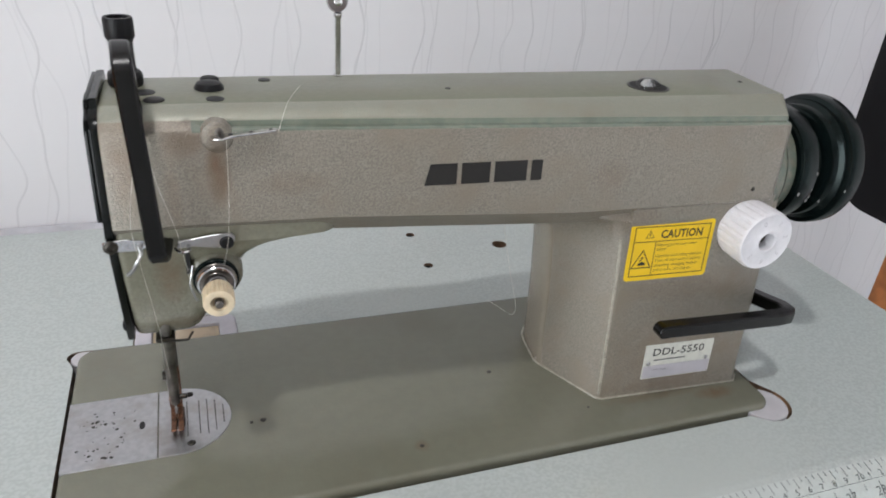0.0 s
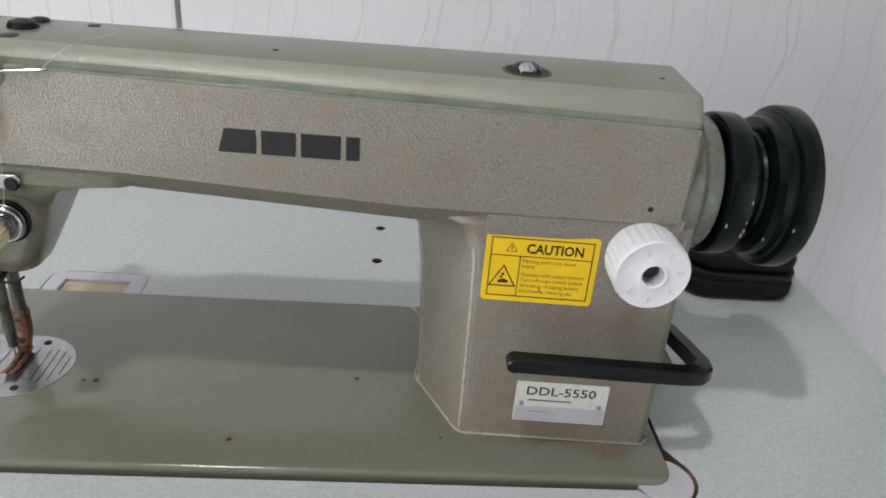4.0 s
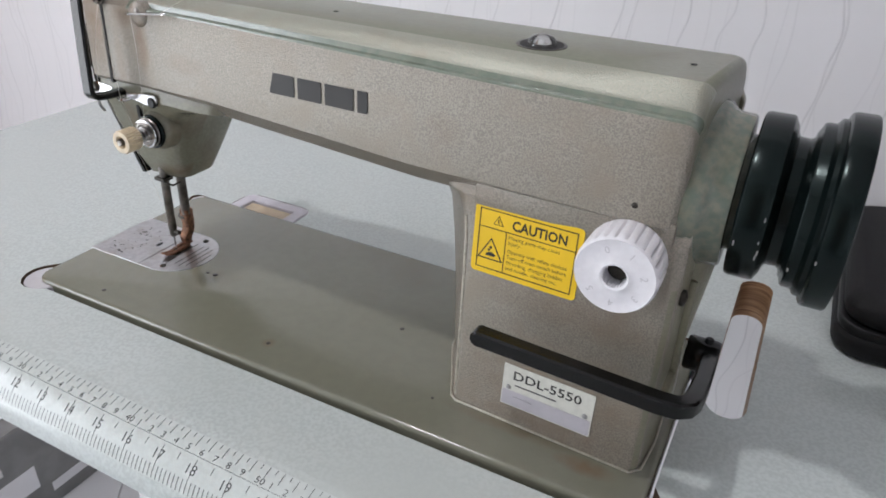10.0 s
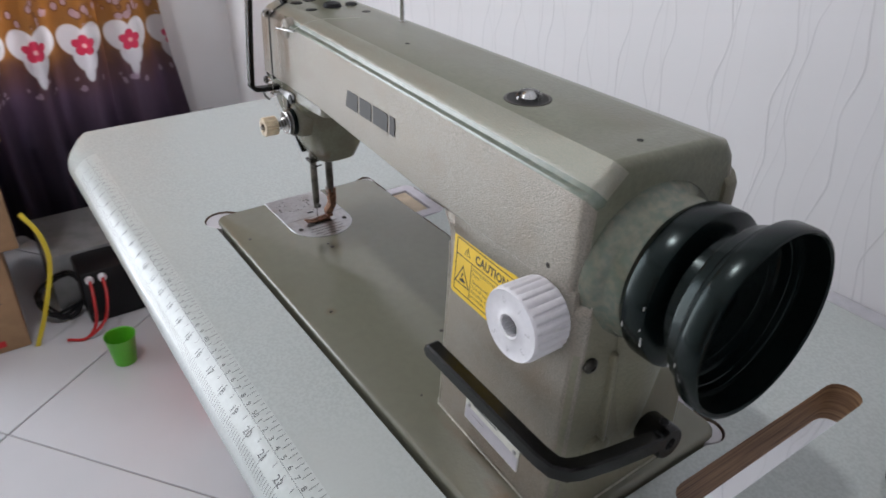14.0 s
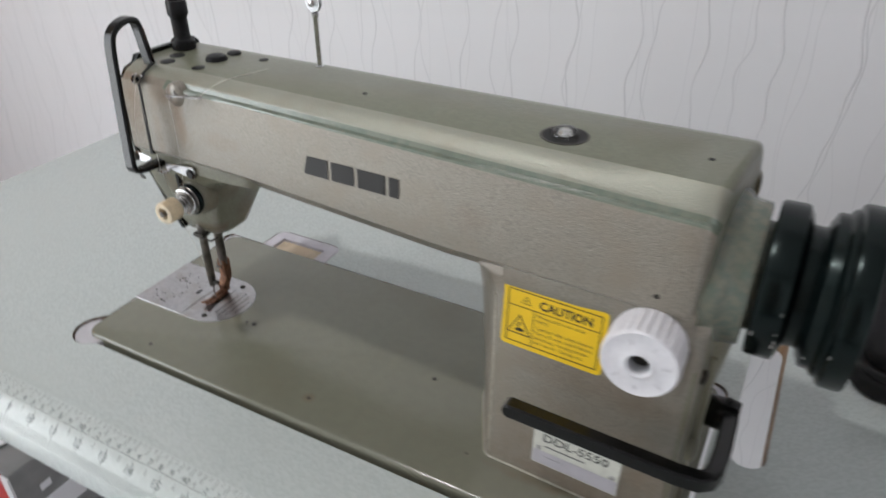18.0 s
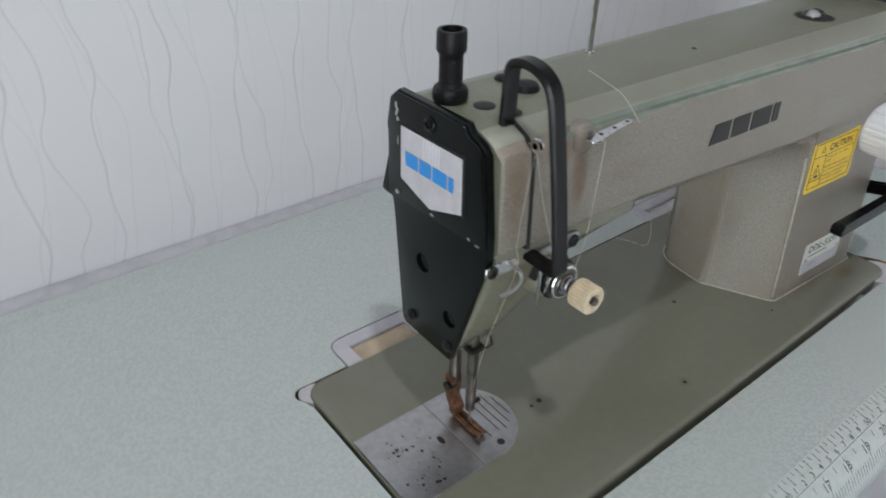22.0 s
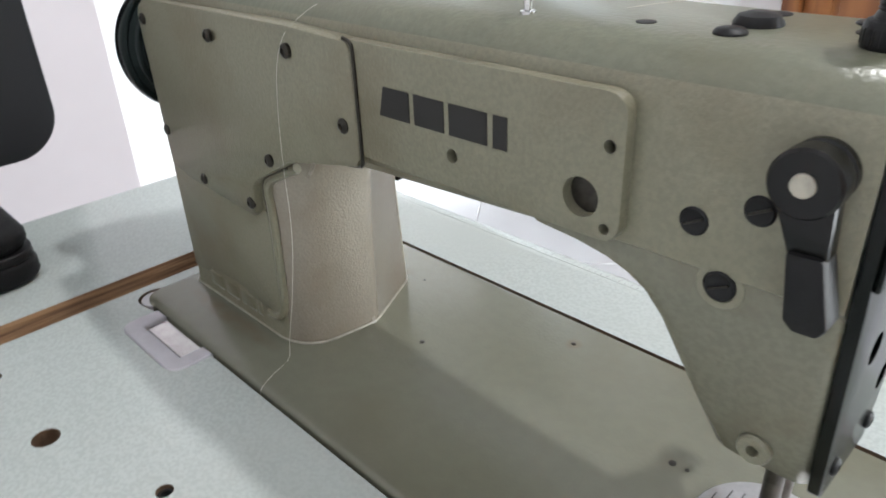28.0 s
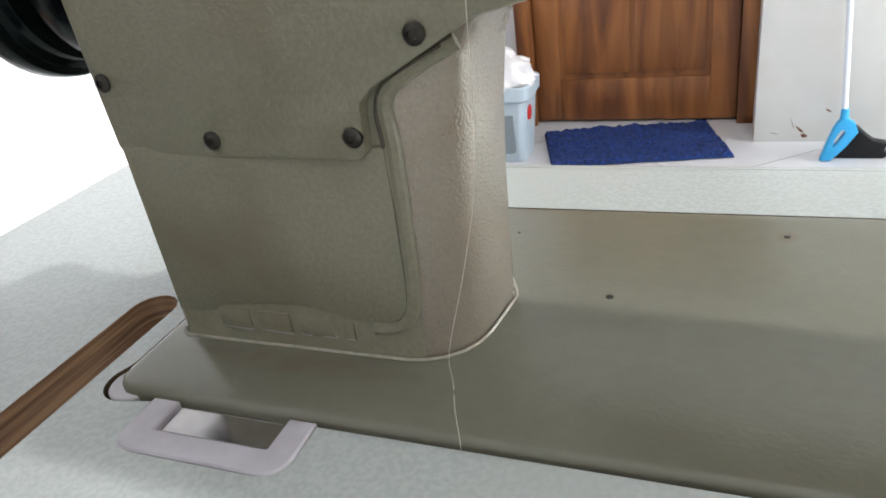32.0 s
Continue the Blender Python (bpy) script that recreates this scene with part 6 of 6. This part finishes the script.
for r in (rect(-0.5, -0.255, FLOOR_Z + 0.018, FLOOR_Z + 0.034), rect(-0.5, -0.30, FLOOR_Z + 0.180, FLOOR_Z + 0.186), rect(-0.36, -0.335, FLOOR_Z + 0.186, FLOOR_Z + 0.206), rect(-0.40, -0.375, FLOOR_Z + 0.186, FLOOR_Z + 0.206)):
    at_base(part("red_print", flat(r, side), M_RED, low))
carton("cardboard_box", -1.50, -1.045, -0.45, -0.165, -0.497, -0.25, M_CARD, "plain brown carton stacked on another")
carton("cardboard_box", -1.49, -1.06, -0.44, -0.135, -0.25, 0.03, M_CARD, "plain brown carton on top of the stack")
tagged(part("yellow_strap", bar(smooth_path([(-1.06, -0.145, -0.42), (-1.035, -0.12, -0.47), (-1.030, -0.118, -0.55), (-1.035, -0.16, -0.68), (-1.04, -0.195, -0.762)], 5), 0.011, 0.0022, 0.3, (1, 0, 0)), M_CORD), "loose yellow packing strap hanging by the cartons", "strap")
tagged(part("green_cup", lathe([(0.0005, FLOOR_Z), (0.024, FLOOR_Z), (0.025, FLOOR_Z + 0.002), (0.034, FLOOR_Z + 0.074), (0.0355, FLOOR_Z + 0.076), (0.033, FLOOR_Z + 0.074), (0.0235, FLOOR_Z + 0.004), (0.0005, FLOOR_Z + 0.004)], (-0.866, -0.030, 0), "z", 28), M_GREEN), "small bright green plastic cup on the floor", "cup")
unit = empty("power_unit", "dark power unit with red leads on the floor", "power unit", (-1.10, 0.03, FLOOR_Z))
at_base(part("housing", box(-1.20, -1.06, -0.065, 0.095, FLOOR_Z, FLOOR_Z + 0.15, 0.008), M_BLACKM, unit))
for k in range(2):
    at_base(part("terminal", lathe([(0.010, -1.061), (0.010, -1.050), (0.006, -1.048)], (0, -0.045 + 0.03 * k, FLOOR_Z + 0.13), "x", 12), M_SHEET, unit))
    at_base(part("red_lead", tube(smooth_path([(-1.05, -0.045 + 0.03 * k, FLOOR_Z + 0.13), (-1.01, -0.05 + 0.03 * k, FLOOR_Z + 0.10), (-1.0, -0.06 + 0.02 * k, FLOOR_Z + 0.04), (-1.0, -0.09, FLOOR_Z + 0.006), (-1.02, -0.13, FLOOR_Z + 0.005)], 5), 0.004, 6), M_REDWIRE, unit))
tagged(part("cable_coil", tube([(-1.12 + 0.012 * math.sin(k * 1.3), -0.10 + (0.055 + 0.012 * math.sin(k * 0.37)) * math.cos(k * 0.42), FLOOR_Z + 0.075 + (0.058 + 0.01 * math.cos(k * 0.5)) * math.sin(k * 0.42)) for k in range(62)], 0.0045, 6), M_BLACKM), "untidy coil of black cable on the floor", "cable")
pale = tagged(part("pale_box", box(-1.42, -1.17, -0.12, 0.16, FLOOR_Z, FLOOR_Z + 0.16, 0.006), M_GREY), "small grey box beneath the curtain", "box")

red = carton("printed_carton", -0.945, -0.520, 0.092, 0.36, FLOOR_Z, -0.562, M_GREY, "open red and grey paper carton under the table")
at_base(part("red_side", box(-0.943, -0.540, 0.0885, 0.0922, FLOOR_Z + 0.002, -0.566), M_RED, red))
at_base(part("white_edge", box(-0.540, -0.5205, 0.0886, 0.0921, FLOOR_Z + 0.002, -0.566), M_SHEET, red))
rs = pose(-0.60, 0.0884, FLOOR_Z, 90, 0, 0)
at_base(part("print_bars", merge([flat(rect(-0.02, 0.045, 0.03, 0.036), rs), flat(rect(-0.005, 0.045, 0.042, 0.045), rs), flat(rect(0.0, 0.045, 0.02, 0.023), rs)]), M_SHEET, red))
gs = pose(-0.5196, 0.0, FLOOR_Z, 90, 0, 90)
at_base(part("grey_print", merge([flat(rect(0.115, 0.20, 0.06, 0.11), gs), flat(rect(0.13, 0.15, 0.13, 0.145), gs), flat(rect(0.22, 0.32, 0.03, 0.05), gs)] + [flat(rect(0.115 + 0.018 * k, 0.128 + 0.018 * k, 0.02, 0.04), gs) for k in range(4)]), M_SHEET, red))
for k, (x, y, w, d, rz, z) in enumerate(((-0.72, 0.22, 0.30, 0.21, 12, 0.0), (-0.66, 0.24, 0.21, 0.29, -20, 0.004), (-0.80, 0.21, 0.21, 0.24, 35, 0.009))):
    b = box(-w / 2, w / 2, -d / 2, d / 2, 0, 0.0035, 0.0008, 1)
    b.transform(Matrix.Translation((x, y, -0.5615 + z * 1.0)) @ pose(0, 0, 0, 0, 0, rz))
    tagged(part("paper_sheet", b, M_SHEET), "loose white paper lying on the open carton", "paper", "loose papers")
tagged(part("black_cable", tube(smooth_path([(-0.93, 0.12, -0.55), (-0.88, 0.06, -0.60), (-0.78, 0.05, -0.64), (-0.68, 0.07, -0.60), (-0.62, 0.12, -0.555), (-0.60, 0.2, -0.553)], 6), 0.0025, 6), M_BLACKM), "thin black cable drooping over the carton's side", "cable")
stack = carton("storage_carton", -1.06, -0.82, 0.20, 0.40, FLOOR_Z, -0.285, M_SHEET, "white carton standing behind the table's end")
bk = empty("book_pile", "small pile of dark books with a red spine", "books", (-0.99, 0.30, -0.285))
for k, (m, h) in enumerate(((M_BLACKM, 0.016), (M_RED, 0.006), (M_BLACKM, 0.014))):
    z = -0.285 + (0, 0.016, 0.022)[k]
    at_base(part("book", box(-1.055 + 0.01 * k, -0.935, 0.262, 0.340 - 0.01 * k, z, z + h, 0.0015), m, bk))

# ---- floor tiles, laid askew to the walls ----
T = 0.60
tile_mesh = finish("tile", box(0.0015, T - 0.0015, 0.0015, T - 0.0015, -0.004, 0, 0.0012, 1), M_TILE)
lay = Matrix.Translation((-0.752, -0.295, FLOOR_Z)) @ pose(0, 0, 0, 0, 0, 37)
X0, X1, Y0, Y1 = LEFT_X - 0.02, RIGHT_X + 0.02, FRONT_Y - 0.02, RECESS_Y + 0.02


def clip(poly):
    """The part of a polygon that lies inside the room."""
    for inside, axis, lim in ((lambda p: p[0] >= X0, 0, X0), (lambda p: p[0] <= X1, 0, X1), (lambda p: p[1] >= Y0, 1, Y0), (lambda p: p[1] <= Y1, 1, Y1)):
        out = []
        for a, b in zip(poly, poly[1:] + poly[:1]):
            if inside(a):
                out.append(a)
            if inside(a) != inside(b):
                t = (lim - a[axis]) / (b[axis] - a[axis])
                out.append((a[0] + t * (b[0] - a[0]), a[1] + t * (b[1] - a[1])))
        poly = out
        if len(poly) < 3:
            return []
    return poly


for i in range(-8, 9):
    for j in range(-8, 9):
        m = lay @ Matrix.Translation((T * i, T * j, 0))
        corners = [m @ Vector((u, v, 0)) for u, v in ((0.0015, 0.0015), (T - 0.0015, 0.0015), (T - 0.0015, T - 0.0015), (0.0015, T - 0.0015))]
        square = [(c.x, c.y) for c in corners]
        kept = clip(square)
        if not kept:
            continue
        if len(kept) == 4 and all(abs(a[0] - b[0]) + abs(a[1] - b[1]) < 1e-6 for a, b in zip(kept, square)):
            t = new("tile", tile_mesh)
            t.matrix_basis = m
        else:
            t = new("tile", finish("tile", prism(kept, "z", FLOOR_Z - 0.004, FLOOR_Z), M_TILE))
        t.parent = floor_ob
